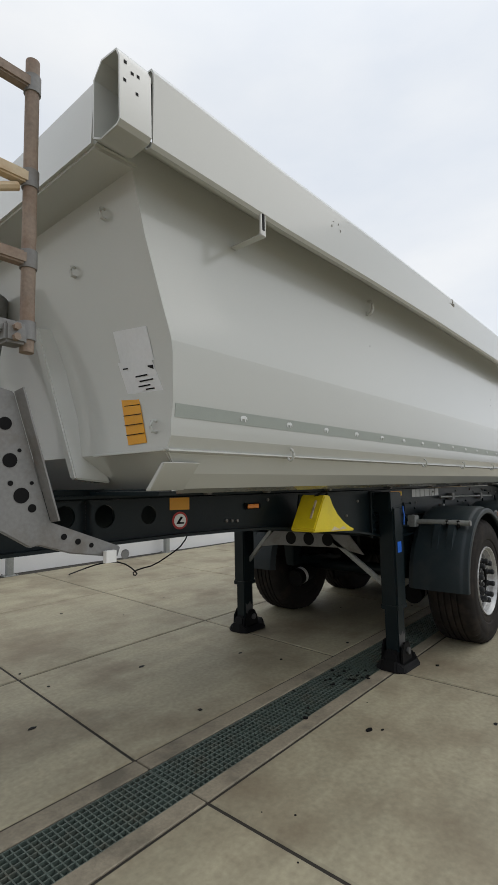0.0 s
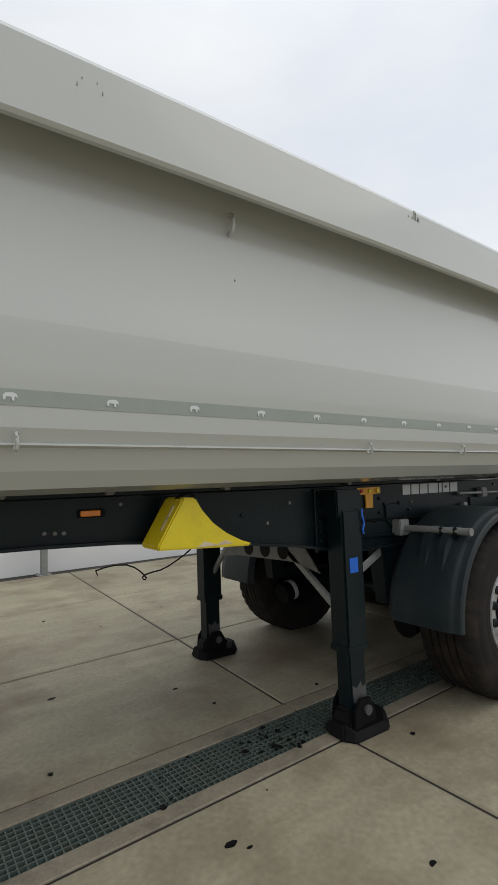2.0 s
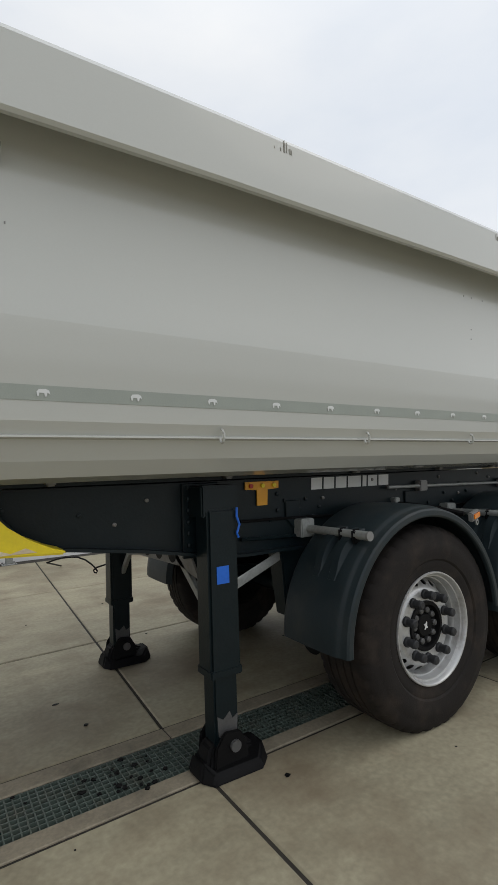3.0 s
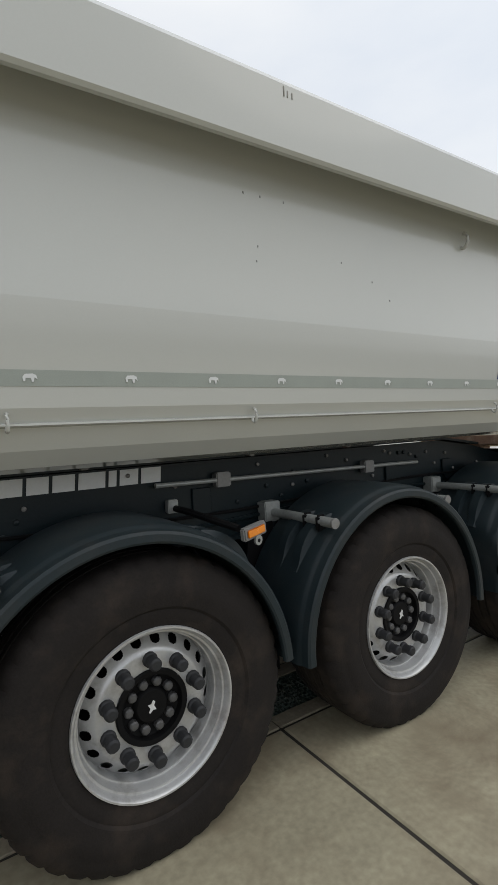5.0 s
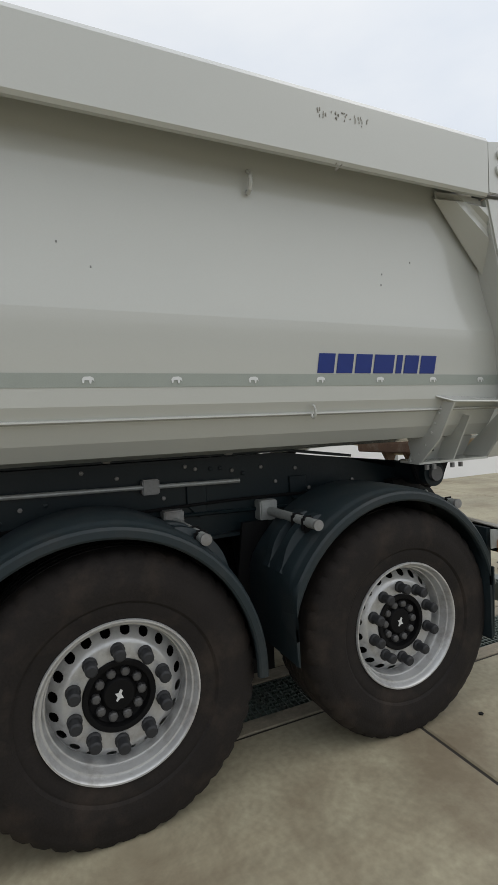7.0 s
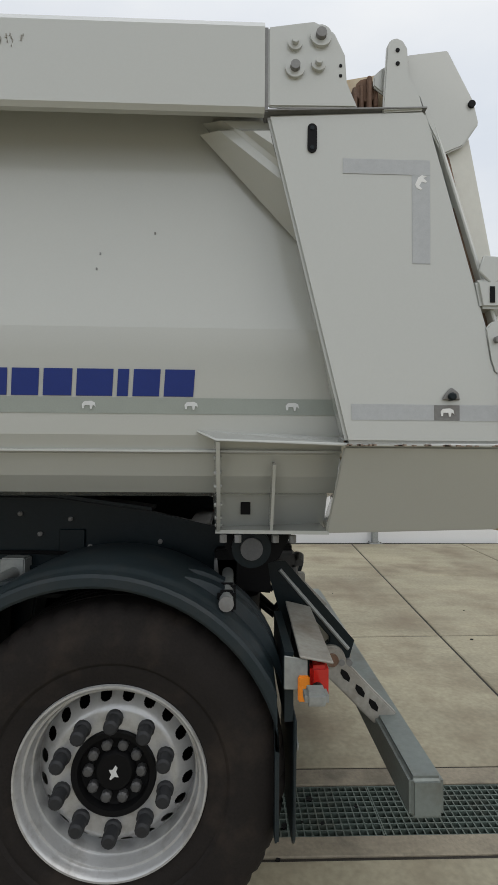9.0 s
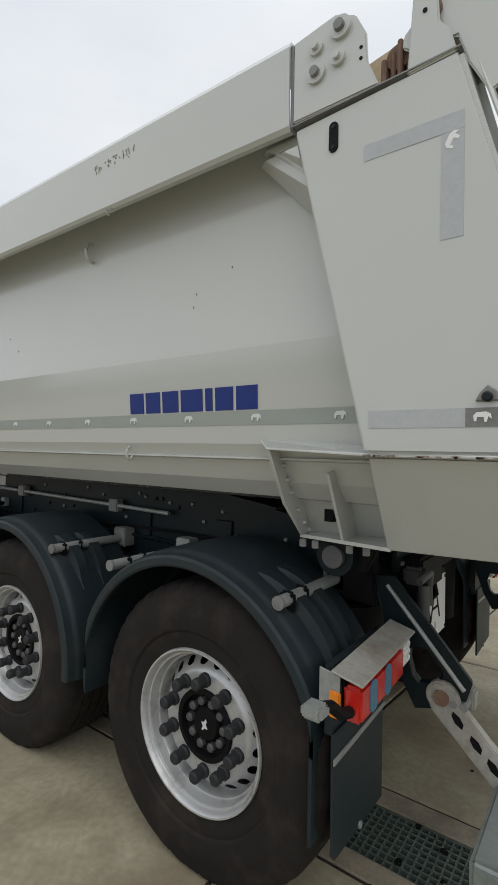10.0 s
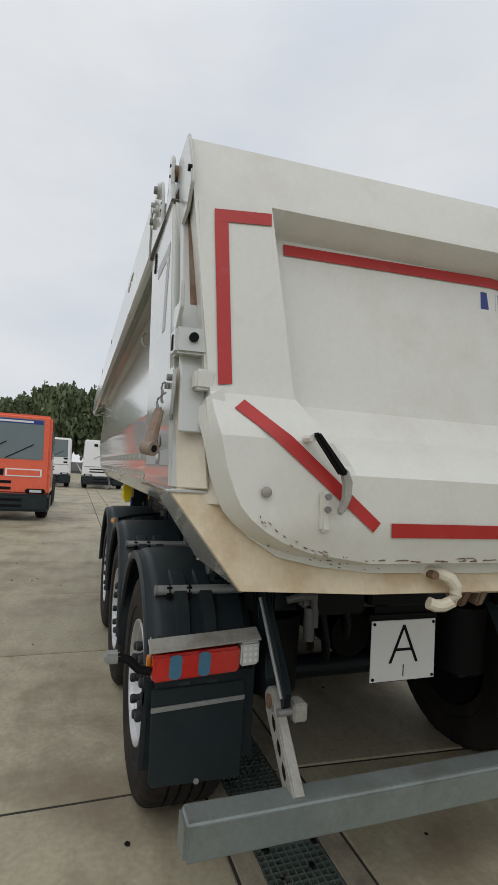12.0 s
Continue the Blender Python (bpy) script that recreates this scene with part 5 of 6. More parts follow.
    part("hub_mark", plate(B(), [(-0.010, 0.068, -0.022), (0.002, 0.068, -0.012), (0.014, 0.068, -0.014), (0.006, 0.068, 0.003), (0.011, 0.068, 0.014), (0.004, 0.068, 0.022), (-0.004, 0.068, 0.009), (-0.016, 0.068, 0.008), (-0.008, 0.068, -0.006), (-0.014, 0.068, -0.018)], (0, 0.002, 0)), LETTER, w)
    return w


AX = (-1.31, 0.0, 1.31)
w0 = wheel()
WY = -0.035
w0.matrix_basis = pose(AX[0], WY, 0.51)
for i, x in enumerate(AX):
    if i:
        copy_thing(w0, pose(x, WY, 0.51))
    copy_thing(w0, pose(x, mirror(WY), 0.51, 0, 0, 180))
for x in AX:
    part("axle", rod(B(), (x, 0.2, 0.51), (x, mirror(0.2), 0.51), 0.063, seg=16), CHASSIS, trailer)
    for flip in FLIP:
        f = side(flip)
        part("brake_drum", rod(B(), f((x, 0.20, 0.51)), f((x, 0.345, 0.51)), 0.275, seg=32), BLACK, trailer)
        part("hanger", bevel(hexa(B(), [f(p) for p in ((x - 0.62, 0.48, 0.95), (x - 0.42, 0.48, 0.95), (x - 0.42, 0.62, 0.95), (x - 0.62, 0.62, 0.95))], [f(p) for p in ((x - 0.58, 0.50, 0.56), (x - 0.48, 0.50, 0.56), (x - 0.48, 0.60, 0.56), (x - 0.58, 0.60, 0.56))]), 0.008), CHASSIS, trailer)
        part("trailing_arm", bevel(hexa(B(), [f(p) for p in ((x - 0.55, 0.51, 0.57), (x - 0.55, 0.59, 0.57), (x - 0.55, 0.59, 0.65), (x - 0.55, 0.51, 0.65))], [f(p) for p in ((x + 0.38, 0.51, 0.53), (x + 0.38, 0.59, 0.53), (x + 0.38, 0.59, 0.58), (x + 0.38, 0.51, 0.58))]), 0.01), CHASSIS, trailer)
        part("air_spring", rod(B(), f((x + 0.34, 0.56, 0.58)), f((x + 0.34, 0.56, 0.93)), 0.13, 0.14, seg=20), BLACK, trailer)
        part("shock_absorber", rod(B(), f((x - 0.30, 0.45, 0.95)), f((x - 0.08, 0.45, 0.56)), 0.035, seg=12), BLACK, trailer)
        bc = part("brake_chamber", rod(B(), f((x - 0.20, 0.50, 0.44)), f((x - 0.42, 0.50, 0.40)), 0.085, seg=18), BLACK, trailer)
        part("chamber_label", rod(B(), f((x - 0.30, 0.50, 0.4225)), f((x - 0.34, 0.50, 0.4152)), 0.0865, seg=18), LETTER if x == AX[0] else BLACK, bc)


# mudguards with ribs, stub tubes and clamps
def fender(front, rear, stop=9.0):
    """An arched mudguard, a little shorter than it is high; stop cuts its rear end off straight."""
    bm = B()
    prof = [(-0.040, 0.590), (-0.056, 0.592), (-0.061, 0.600), (-0.060, 0.624), (-0.052, 0.634), (-0.022, 0.637), (-0.012, 0.640), (-0.004, 0.646), (0.012, 0.650), (0.06, 0.653), (0.20, 0.655), (0.38, 0.652), (0.425, 0.62)]
    n = 40
    rows = []
    for i in range(n + 1):
        a = radians(rear + (front - rear) * i / n)
        rows.append([bm.verts.new((max(-stop, min(stop, 0.977 * r * math.cos(a))), y, r * math.sin(a))) for y, r in prof])
    for a, c in zip(rows, rows[1:]):
        for k in range(len(prof) - 1):
            bm.faces.new((a[k], a[k + 1], c[k + 1], c[k]))
    return thicken(bm, 0.006)


def rib(a0, y0, turn, span):
    """A broad tapered ridge on the mudguard's skin, running down from a stub tube."""
    bm = B()
    n = 12
    rows = []
    for i in range(n + 1):
        t = i / n
        a = radians(a0 + turn * span * (t - 0.2))
        h = 0.004 + 0.034 * math.sin(math.pi * min(1.0, t * 1.15)) ** 0.8 if t < 0.87 else 0.004
        w = 0.030 - 0.008 * t
        rows.append([bm.verts.new((0.977 * r * math.cos(a), y, r * math.sin(a))) for y, r in ((y0 - w - 0.012, 0.646), (y0 - w, 0.652 + h), (y0 + w, 0.652 + h), (y0 + w + 0.012, 0.646))])
    for a, c in zip(rows, rows[1:]):
        for k in range(3):
            bm.faces.new((a[k], a[k + 1], c[k + 1], c[k]))
        bm.faces.new((a[3], a[0], c[0], c[3]))
    bm.faces.new(rows[0][::-1])
    bm.faces.new(rows[-1])
    return bm


for x, (fr, re) in zip(AX, ((180, 3), (183, -3), (183, -14))):
    for flip in FLIP:
        f = side(flip)
        base = pose(x - 0.055, 0, 0.51) if not flip else pose(x - 0.055, mirror(0), 0.51, 0, 0, 180)
        g = part("mudguard", fender(fr, re, 0.555 if x > 1 else 9.0) if not flip else fender(180 - re, 180 - fr, 0.555 if x > 1 else 9.0), PLASTIC, trailer, "dark grey ribbed plastic mudguard", m=base)
        for a0, turn, span in ((128, 1, 28), (56, -1, 48 if x > 1 else 30)):
            for y0 in (0.10, 0.215):
                part("rib", rib(a0 if not flip else 180 - a0, y0, turn if not flip else -turn, span), PLASTIC, g)
        for dx, yo in ((-0.48, -0.04), (0.345, -0.01)):
            if x < -1 and dx > 0 and not flip:
                continue
            z = 1.042
            part("stub_tube", rod(B(), f((x + dx, 0.47, z)), f((x + dx, yo, z)), 0.022, seg=14), GALV, trailer, "short grey mounting tube")
            part("tube_cap", rod(B(), f((x + dx, yo + 0.008, z)), f((x + dx, yo - 0.004, z)), 0.0235, seg=14), BRACKET, trailer)
            for yc_ in (0.05, 0.14):
                part("tube_clamp", bevel(box(B(), x + dx - 0.030, x + dx + 0.030, *sorted((f((0, yc_ - 0.012, 0))[1], f((0, yc_ + 0.012, 0))[1])), z - 0.045, z + 0.028), 0.010), BLACK, trailer)
            part("tube_foot", bevel(box(B(), x + dx - 0.055, x + dx + 0.04, *sorted((f((0, 0.40, 0))[1], f((0, 0.474, 0))[1])), z - 0.045, z + 0.055), 0.006), GALV if dx < 0 else BRACKET, trailer)
# added black sheets inside the mudguards, standing for the deep shade between the wheels
for x in (-0.655, 0.655):
    for flip in FLIP:
        f = side(flip)
        part("gap_shade_sheet", plate(B(), [f((x + u, 0.40, z)) for u, z in ((-0.16, 0.25), (0.16, 0.25), (0.16, 1.0), (0.02, 1.0), (-0.02, 0.70), (-0.16, 0.66))], (0, 0.02 * (-1 if flip else 1), 0)), BLACK, trailer)


# landing legs
def leg():
    g = new("landing_leg")
    g.parent = trailer
    part("leg_housing", bevel(box(B(), -0.08, 0.08, -0.065, 0.065, 0.45, 1.20), 0.012), CHASSIS, g)
    part("leg_collar", bevel(box(B(), -0.084, 0.084, -0.069, 0.069, 0.43, 0.47), 0.006), CHASSIS, g)
    part("leg_head", bevel(box(B(), -0.10, 0.10, -0.05, 0.11, 1.16, 1.31), 0.008), CHASSIS, g)
    part("inner_leg", bevel(box(B(), -0.062, 0.062, -0.052, 0.052, 0.10, 0.5), 0.008), CHASSIS, g)
    ring0 = [(-0.15, -0.06), (-0.11, -0.125), (0.15, -0.135), (0.215, -0.07), (0.215, 0.07), (0.15, 0.135), (-0.11, 0.125), (-0.15, 0.06)]
    foot = part("foot", bevel(hexa(B(), [(x, y, 0.0) for x, y in ring0], [(0.86 * x + 0.004, 0.84 * y, 0.040 + 0.05 * (abs(y) < 0.08)) for x, y in ring0]), 0.012), BLACK, g, "scuffed black cast foot")
    part("foot_heel", bevel(hexa(B(), [(-0.12, -0.07, 0.04), (-0.02, -0.075, 0.04), (-0.02, 0.075, 0.04), (-0.12, 0.07, 0.04)], [(-0.085, -0.05, 0.135), (-0.03, -0.055, 0.15), (-0.03, 0.055, 0.15), (-0.085, 0.05, 0.135)]), 0.015), BLACK, foot)
    part("foot_toe", bevel(hexa(B(), [(0.06, -0.07, 0.04), (0.18, -0.055, 0.04), (0.18, 0.055, 0.04), (0.06, 0.07, 0.04)], [(0.065, -0.055, 0.125), (0.145, -0.04, 0.085), (0.145, 0.04, 0.085), (0.065, 0.055, 0.125)]), 0.015), BLACK, foot)
    for y in (-0.085, 0.07):
        part("foot_cheek", bevel(plate(B(), [(-0.085, y, 0.045), (0.10, y, 0.045), (0.085, y, 0.13), (0.05, y, 0.19), (-0.03, y, 0.20), (-0.075, y, 0.14)], (0, 0.015, 0)), 0.006), BLACK, g)
    part("bare_patch", plate(B(), [(-0.045, -0.0535, 0.17), (-0.01, -0.0535, 0.15), (0.05, -0.0535, 0.16), (0.058, -0.0535, 0.25), (0.03, -0.0535, 0.235), (0.015, -0.0535, 0.27), (-0.02, -0.0535, 0.24), (-0.05, -0.0535, 0.26)], (0, 0.0025, 0)), HUB_GREY, g, "paint rubbed to bare steel")
    part("foot_pin", rod(B(), (0.02, -0.100, 0.13), (0.02, 0.100, 0.13), 0.026, seg=14), HUB_GREY, g)
    return g


leg0 = leg()
leg0.matrix_basis = pose(-2.40, 0.365, 0)
copy_thing(leg0, pose(-2.36, mirror(0.345), 0))
part("blue_tag", box(B(), -2.44, -2.375, 0.2965, 0.2995, 0.855, 0.935), BLUE_TAG, trailer, "bright blue paper tag on the leg")
part("blue_cord", pipe(B(), [(-2.325, 0.295, 1.20), (-2.33, 0.288, 1.16), (-2.315, 0.29, 1.12), (-2.33, 0.29, 1.08), (-2.32, 0.292, 1.06)], 0.006), BLUE_TAG, trailer)
cp = part("leg_cross_plate", bevel(plate(B(), [(-2.36, 0.62, 0.80), (-2.36, 0.80, 1.012), (-2.36, 1.50, 0.992), (-2.36, 1.72, 0.80), (-2.36, 1.50, 0.828), (-2.36, 0.86, 0.846)], (0.012, 0, 0)), 0.004), BRACKET, trailer, "grey cross plate with three round holes")
for y, z in ((0.962, 0.908), (1.155, 0.904), (1.348, 0.900)):
    part("hole", rod(B(), (-2.362, y, z), (-2.3605, y, z), 0.056, seg=20), BLACK, cp)
for pa, pb in (((-2.36, 1.02, 0.98), (-2.36, 0.44, 0.57)), ((-2.36, 1.58, 0.96), (-2.36, 1.86, 0.66)), ((-2.25, 0.50, 0.92), (-2.30, 0.42, 0.6)), ((-1.75, 0.55, 0.95), (-2.30, 0.42, 0.80))):
    part("leg_brace", bevel(hexa(B(), [(pa[0], pa[1], pa[2] - 0.025), (pa[0] + 0.03, pa[1], pa[2] - 0.025), (pa[0] + 0.03, pa[1], pa[2] + 0.025), (pa[0], pa[1], pa[2] + 0.025)], [(pb[0], pb[1], pb[2] - 0.025), (pb[0] + 0.03, pb[1], pb[2] - 0.025), (pb[0] + 0.03, pb[1], pb[2] + 0.025), (pb[0], pb[1], pb[2] + 0.025)]), 0.004, 1), GALV, trailer)
part("leg_shaft", rod(B(), (-2.40, 0.42, 0.98), (-2.38, mirror(0.42), 0.98), 0.022, seg=10), CHASSIS, trailer)
part("air_tank", rod(B(), (-2.25, 1.0, 1.10), (-1.5, 1.0, 1.10), 0.13, seg=24), BLACK, trailer)
for x in (-0.655, 0.655):
    part("air_tank", rod(B(), (x + 0.15, 0.68, 0.72), (x + 0.15, mirror(0.68), 0.72), 0.14, seg=24), BLACK, trailer, "dark air tank between the axles")
    part("cross_pan", bevel(box(B(), x - 0.16, x + 0.16, 0.56, mirror(0.56), 0.90, 0.95), 0.01), CHASSIS, trailer)
part("air_tank", rod(B(), (0.9, 1.13, 0.72), (1.45, 1.13, 0.72), 0.12, seg=24), BLACK, trailer)

# wheel chock hung at the beam
chock = tagged(new("wheel_chock"), "bright yellow plastic wheel chock hung on the chassis beam", "wheel chock")
cb = B()
CH = [(-3.585, 1.115), (-3.46, 1.315), (-3.40, 1.312), (-3.365, 1.255), (-3.31, 1.195), (-3.24, 1.145), (-3.16, 1.105), (-3.10, 1.085), (-3.11, 1.075), (-3.58, 1.10)]
part("chock_body", bevel(plate(cb, [(x, 0.29, z) for x, z in CH], (0, 0.17, 0)), 0.008), YELLOW, chock)
for t in (0.3, 0.52):
    part("grip_slot", bevel(hexa(B(), [(-3.582 + 0.125 * t - 0.006, 0.33, 1.12 + 0.2 * t), (-3.582 + 0.125 * (t + 0.3) - 0.006, 0.33, 1.12 + 0.2 * (t + 0.3)), (-3.582 + 0.125 * (t + 0.3) + 0.004, 0.33, 1.116 + 0.2 * (t + 0.3)), (-3.582 + 0.125 * t + 0.004, 0.33, 1.116 + 0.2 * t)], [(-3.582 + 0.125 * t - 0.006, 0.345 + 0.0 * t, 1.12 + 0.2 * t), (-3.582 + 0.125 * (t + 0.3) - 0.006, 0.345, 1.12 + 0.2 * (t + 0.3)), (-3.582 + 0.125 * (t + 0.3) + 0.004, 0.345, 1.116 + 0.2 * (t + 0.3)), (-3.582 + 0.125 * t + 0.004, 0.345, 1.116 + 0.2 * t)]), 0.002, 1), RUSTY_CREAM, chock)
part("bottom_notch", bevel(plate(B(), [(-3.40, 0.288, 1.095), (-3.36, 0.288, 1.12), (-3.30, 0.288, 1.10), (-3.25, 0.288, 1.115), (-3.21, 0.288, 1.095)], (0, 0.004, 0)), 0.001, 1), RUSTY_CREAM, chock)
part("chock_eye", pipe(B(), [(-3.46, 0.36, 1.305), (-3.445, 0.32, 1.33), (-3.42, 0.30, 1.335), (-3.40, 0.31, 1.32), (-3.41, 0.34, 1.30)], 0.008), BLACK, chock)
part("chock_holder", bevel(plate(B(), [(-3.52, 0.455, 1.10), (-3.2, 0.455, 1.10), (-3.40, 0.455, 1.32), (-3.48, 0.455, 1.32)], (0, 0.02, 0)), 0.004, 1), CHASSIS, trailer)

# rear end under the body
for flip in FLIP:
    f = side(flip)
    s = -1 if flip else 1
    part("tip_bearing", rod(B(), f((1.74, 0.22, 1.17)), f((1.74, 0.46, 1.17)), 0.070, seg=24), CHASSIS, trailer, "greasy round tipping bearing")
    part("bearing_pin", rod(B(), f((1.74, 0.20, 1.17)), f((1.74, 0.24, 1.17)), 0.040, seg=16), HUB_GREY, trailer)
    part("bearing_cheek", bevel(plate(B(), [f(p) for p in ((1.62, 0.26, 1.235), (1.90, 0.26, 1.240), (1.84, 0.26, 1.12), (1.74, 0.26, 1.085), (1.66, 0.26, 1.13))], (0, 0.03 * s, 0)), 0.006), BLACK, trailer)
    for x in (1.64, 1.69, 1.82, 1.88):
        part("bolt", rod(B(), f((x, 0.17, 1.225)), f((x, 0.17, 1.20)), 0.013, seg=6), BRACKET, trailer)
    part("rear_bracket", bevel(plate(B(), [f(p) for p in ((1.60, 0.40, 1.13), (1.80, 0.40, 1.15), (1.83, 0.40, 0.96), (1.62, 0.40, 0.98))], (0, 0.08 * s, 0)), 0.008), BLACK, trailer)
    arm_o = [(1.80, 1.08), (1.88, 1.08), (2.02, 0.915), (2.14, 0.77), (2.12, 0.70), (2.03, 0.655), (1.965, 0.635), (1.92, 0.72), (1.86, 0.90)]
    arm_i = [(1.945, 0.835), (1.955, 0.845), (2.00, 0.845), (2.05, 0.785), (2.05, 0.765), (2.02, 0.735), (1.975, 0.725), (1.955, 0.745), (1.94, 0.80)]
    arm_r = part("bumper_arm", bevel(ring_plate(B(), [f((x, 0.42, z)) for x, z in arm_o], [f((x, 0.42, z)) for x, z in arm_i], (0, 0.03 * s, 0)), 0.004, 1), CHASSIS, trailer, "dark folding bumper arm with a window")
    part("arm_edge", rod(B(), f((1.86, 0.415, 1.05)), f((2.12, 0.415, 0.74)), 0.008, seg=8), GALV, arm_r)
    head_l = [(2.055 + 0.052 * math.cos(a), 0.705 + 0.052 * math.sin(a)) for a in [radians(25 + 22 * k) for k in range(10)]]
    link = [(2.30, 0.492), (2.22, 0.575), (2.16, 0.64), (2.115, 0.69)] + head_l + [(2.02, 0.655), (2.08, 0.595), (2.215, 0.455), (2.27, 0.45)]
    lk = part("bumper_link", bevel(plate(B(), [f((x, 0.396, z)) for x, z in link], (0, 0.044 * s, 0)), 0.006), DIRTY_STEEL, trailer, "weathered bumper link with oval holes")
    for x, z in ((2.105, 0.645), (2.16, 0.585), (2.21, 0.53)):
        o = [(-0.6, 1.0), (0.3, 0.45), (0.75, -0.35), (0.6, -1.0), (-0.3, -0.45), (-0.75, 0.35)]
        part("hole", plate(B(), [f((x + 0.024 * u, 0.3945, z + 0.026 * v)) for u, v in o], (0, 0.003 * s, 0)), BLACK, lk)
    part("link_pin", rod(B(), f((2.055, 0.388, 0.705)), f((2.055, 0.47, 0.705)), 0.026, seg=16), RUST, lk)
    part("link_eye", rod(B(), f((2.092, 0.392, 0.694)), f((2.092, 0.398, 0.694)), 0.012, seg=12), BRACKET, lk)
    part("stop_pin", rod(B(), f((2.12, 0.40, 0.69)), f((2.12, 0.50, 0.69)), 0.014, seg=10), BRACKET, lk)
    part("link_stop", bevel(box(B(), 2.085, 2.155, *sorted((f((0, 0.46, 0))[1], f((0, 0.518, 0))[1])), 0.655, 0.725), 0.006), DIRTY_STEEL, lk)
    # lamp carrier, lamp, marker and flap
    car = part("lamp_carrier", bevel(plate(B(), [f(p) for p in ((1.875, -0.065, 0.898), (1.972, -0.068, 0.880), (1.972, 0.385, 0.908), (1.88, 0.395, 0.928))], (0, 0, 0.008)), 0.003, 1), DIRTY_STEEL, trailer, "dirty grey steel lamp carrier")
    part("carrier_end", bevel(plate(B(), [f(p) for p in ((1.83, -0.05, 0.90), (1.90, -0.055, 0.89), (1.90, -0.055, 0.80), (1.83, -0.05, 0.80))], (0, 0.006 * s, 0)), 0.002, 1), GALV, car)
    part("carrier_back", box(B(), 1.90, 1.908, *sorted((f((0, -0.04, 0))[1], f((0, 0.38, 0))[1])), 0.77, 0.90), BLACK, car)
    lamp = part("tail_lamp", bevel(hexa(B(), [f(p) for p in ((1.908, -0.052, 0.868), (1.908, 0.30, 0.885), (1.908, 0.30, 0.785), (1.908, -0.052, 0.765))], [f(p) for p in ((1.962, -0.052, 0.868), (1.962, 0.30, 0.885), (1.962, 0.30, 0.785), (1.962, -0.052, 0.765))]), 0.010), RED, trailer, "red rear lamp with two blue-grey fields")
    for ya in (0.01, 0.125):
        oval = [(0.025 * math.cos(radians(a)), (0.030 if a < 180 else -0.030) + 0.017 * math.sin(radians(a))) for a in list(range(0, 181, 20)) + list(range(181, 360, 20))]
        part("lens_field", plate(B(), [f((1.9645, ya + 0.025 + u, 0.8215 + 0.048 * (ya + 0.025) + v)) for u, v in oval], (-0.003, 0, 0)), BLUE_LENS, lamp)
    wl_ = part("reversing_lamp", bevel(hexa(B(), [f(p) for p in ((1.90, 0.305, 0.895), (1.90, 0.385, 0.90), (1.90, 0.385, 0.805), (1.90, 0.305, 0.80))], [f(p) for p in ((1.955, 0.305, 0.895), (1.955, 0.385, 0.90), (1.955, 0.385, 0.805), (1.955, 0.305, 0.80))]), 0.008), LETTER, trailer, "square clear lamp of small reflectors")
    for i in range(3):
        for k in range(3):
            part("reflector_cell", rod(B(), f((1.953, 0.322 + 0.023 * k, 0.825 + 0.024 * i)), f((1.958, 0.322 + 0.023 * k, 0.825 + 0.024 * i)), 0.008, seg=10), WHITE, wl_)
    part("side_amber", bevel(box(B(), 1.87, 1.905, *sorted((f((0, -0.066, 0))[1], f((0, -0.052, 0))[1])), 0.77, 0.845), 0.004), ORANGE, trailer, "small amber side lens")
    st = part("marker_stalk", pipe(B(), [f(p) for p in ((1.93, -0.055, 0.80), (1.925, -0.10, 0.81), (1.915, -0.14, 0.845), (1.905, -0.19, 0.857))], 0.017, 10), BLACK, trailer)
    part("marker_end", bevel(box(B(), 1.868, 1.932, *sorted((f((0, -0.232, 0))[1], f((0, -0.172, 0))[1])), 0.836, 0.874), 0.010), GALV, st, "clear marker lens")
    part("mud_flap", bevel(plate(B(), [f(p) for p in ((1.862, -0.034, 0.70), (1.862, 0.36, 0.71), (1.862, 0.36, 0.31), (1.860, -0.01, 0.318), (1.860, -0.025, 0.34))], (0.010, 0, 0)), 0.003, 1), PLASTIC, trailer, "dark rubber mud flap")
    part("flap_strip", plate(B(), [f(p) for p in ((1.873, -0.034, 0.632), (1.873, 0.36, 0.650), (1.873, 0.36, 0.632), (1.873, -0.034, 0.612))], (0.004, 0, 0)), GALV, trailer, "pale metal strip")
    part("flap_frame", box(B(), 1.835, 1.862, *sorted((f((0, -0.02, 0))[1], f((0, 0.38, 0))[1])), 0.69, 0.90), PLASTIC, trailer)
    part("flap_tab", rod(B(), f((1.868, 0.17, 0.322)), f((1.876, 0.17, 0.322)), 0.012, seg=10), GALV, trailer)
part("rear_bumper", bevel(box(B(), 2.235, 2.345, 0.015, mirror(0.015), 0.362, 0.492), 0.014, 3), BUMPER, trailer, "long dirty grey rear underrun bar")
part("rear_cross_beam", bevel(box(B(), 1.70, 1.80, 0.50, mirror(0.50), 0.97, 1.16), 0.01), CHASSIS, trailer)
part("rear_box", bevel(box(B(), 1.82, 1.93, 0.60, 0.90, 0.98, 1.12), 0.01), BLACK, trailer)
part("rear_box", bevel(box(B(), 1.81, 1.88, 0.96, 1.30, 1.0, 1.14), 0.01), BLACK, trailer)
for y, z in ((0.62, 0.90), (0.70, 0.85), (0.80, 0.94)):
    part("rear_hose", pipe(B(), [(1.80, y, z + 0.2), (1.90, y, z + 0.15), (1.92, y + 0.02, z), (1.86, y + 0.05, z - 0.08), (1.78, y + 0.08, z - 0.02)], 0.016), BLACK, trailer)
part("coupling", rod(B(), (1.93, 0.62, 1.02), (1.93, 0.62, 0.88), 0.025, seg=12), HUB_GREY, trailer)
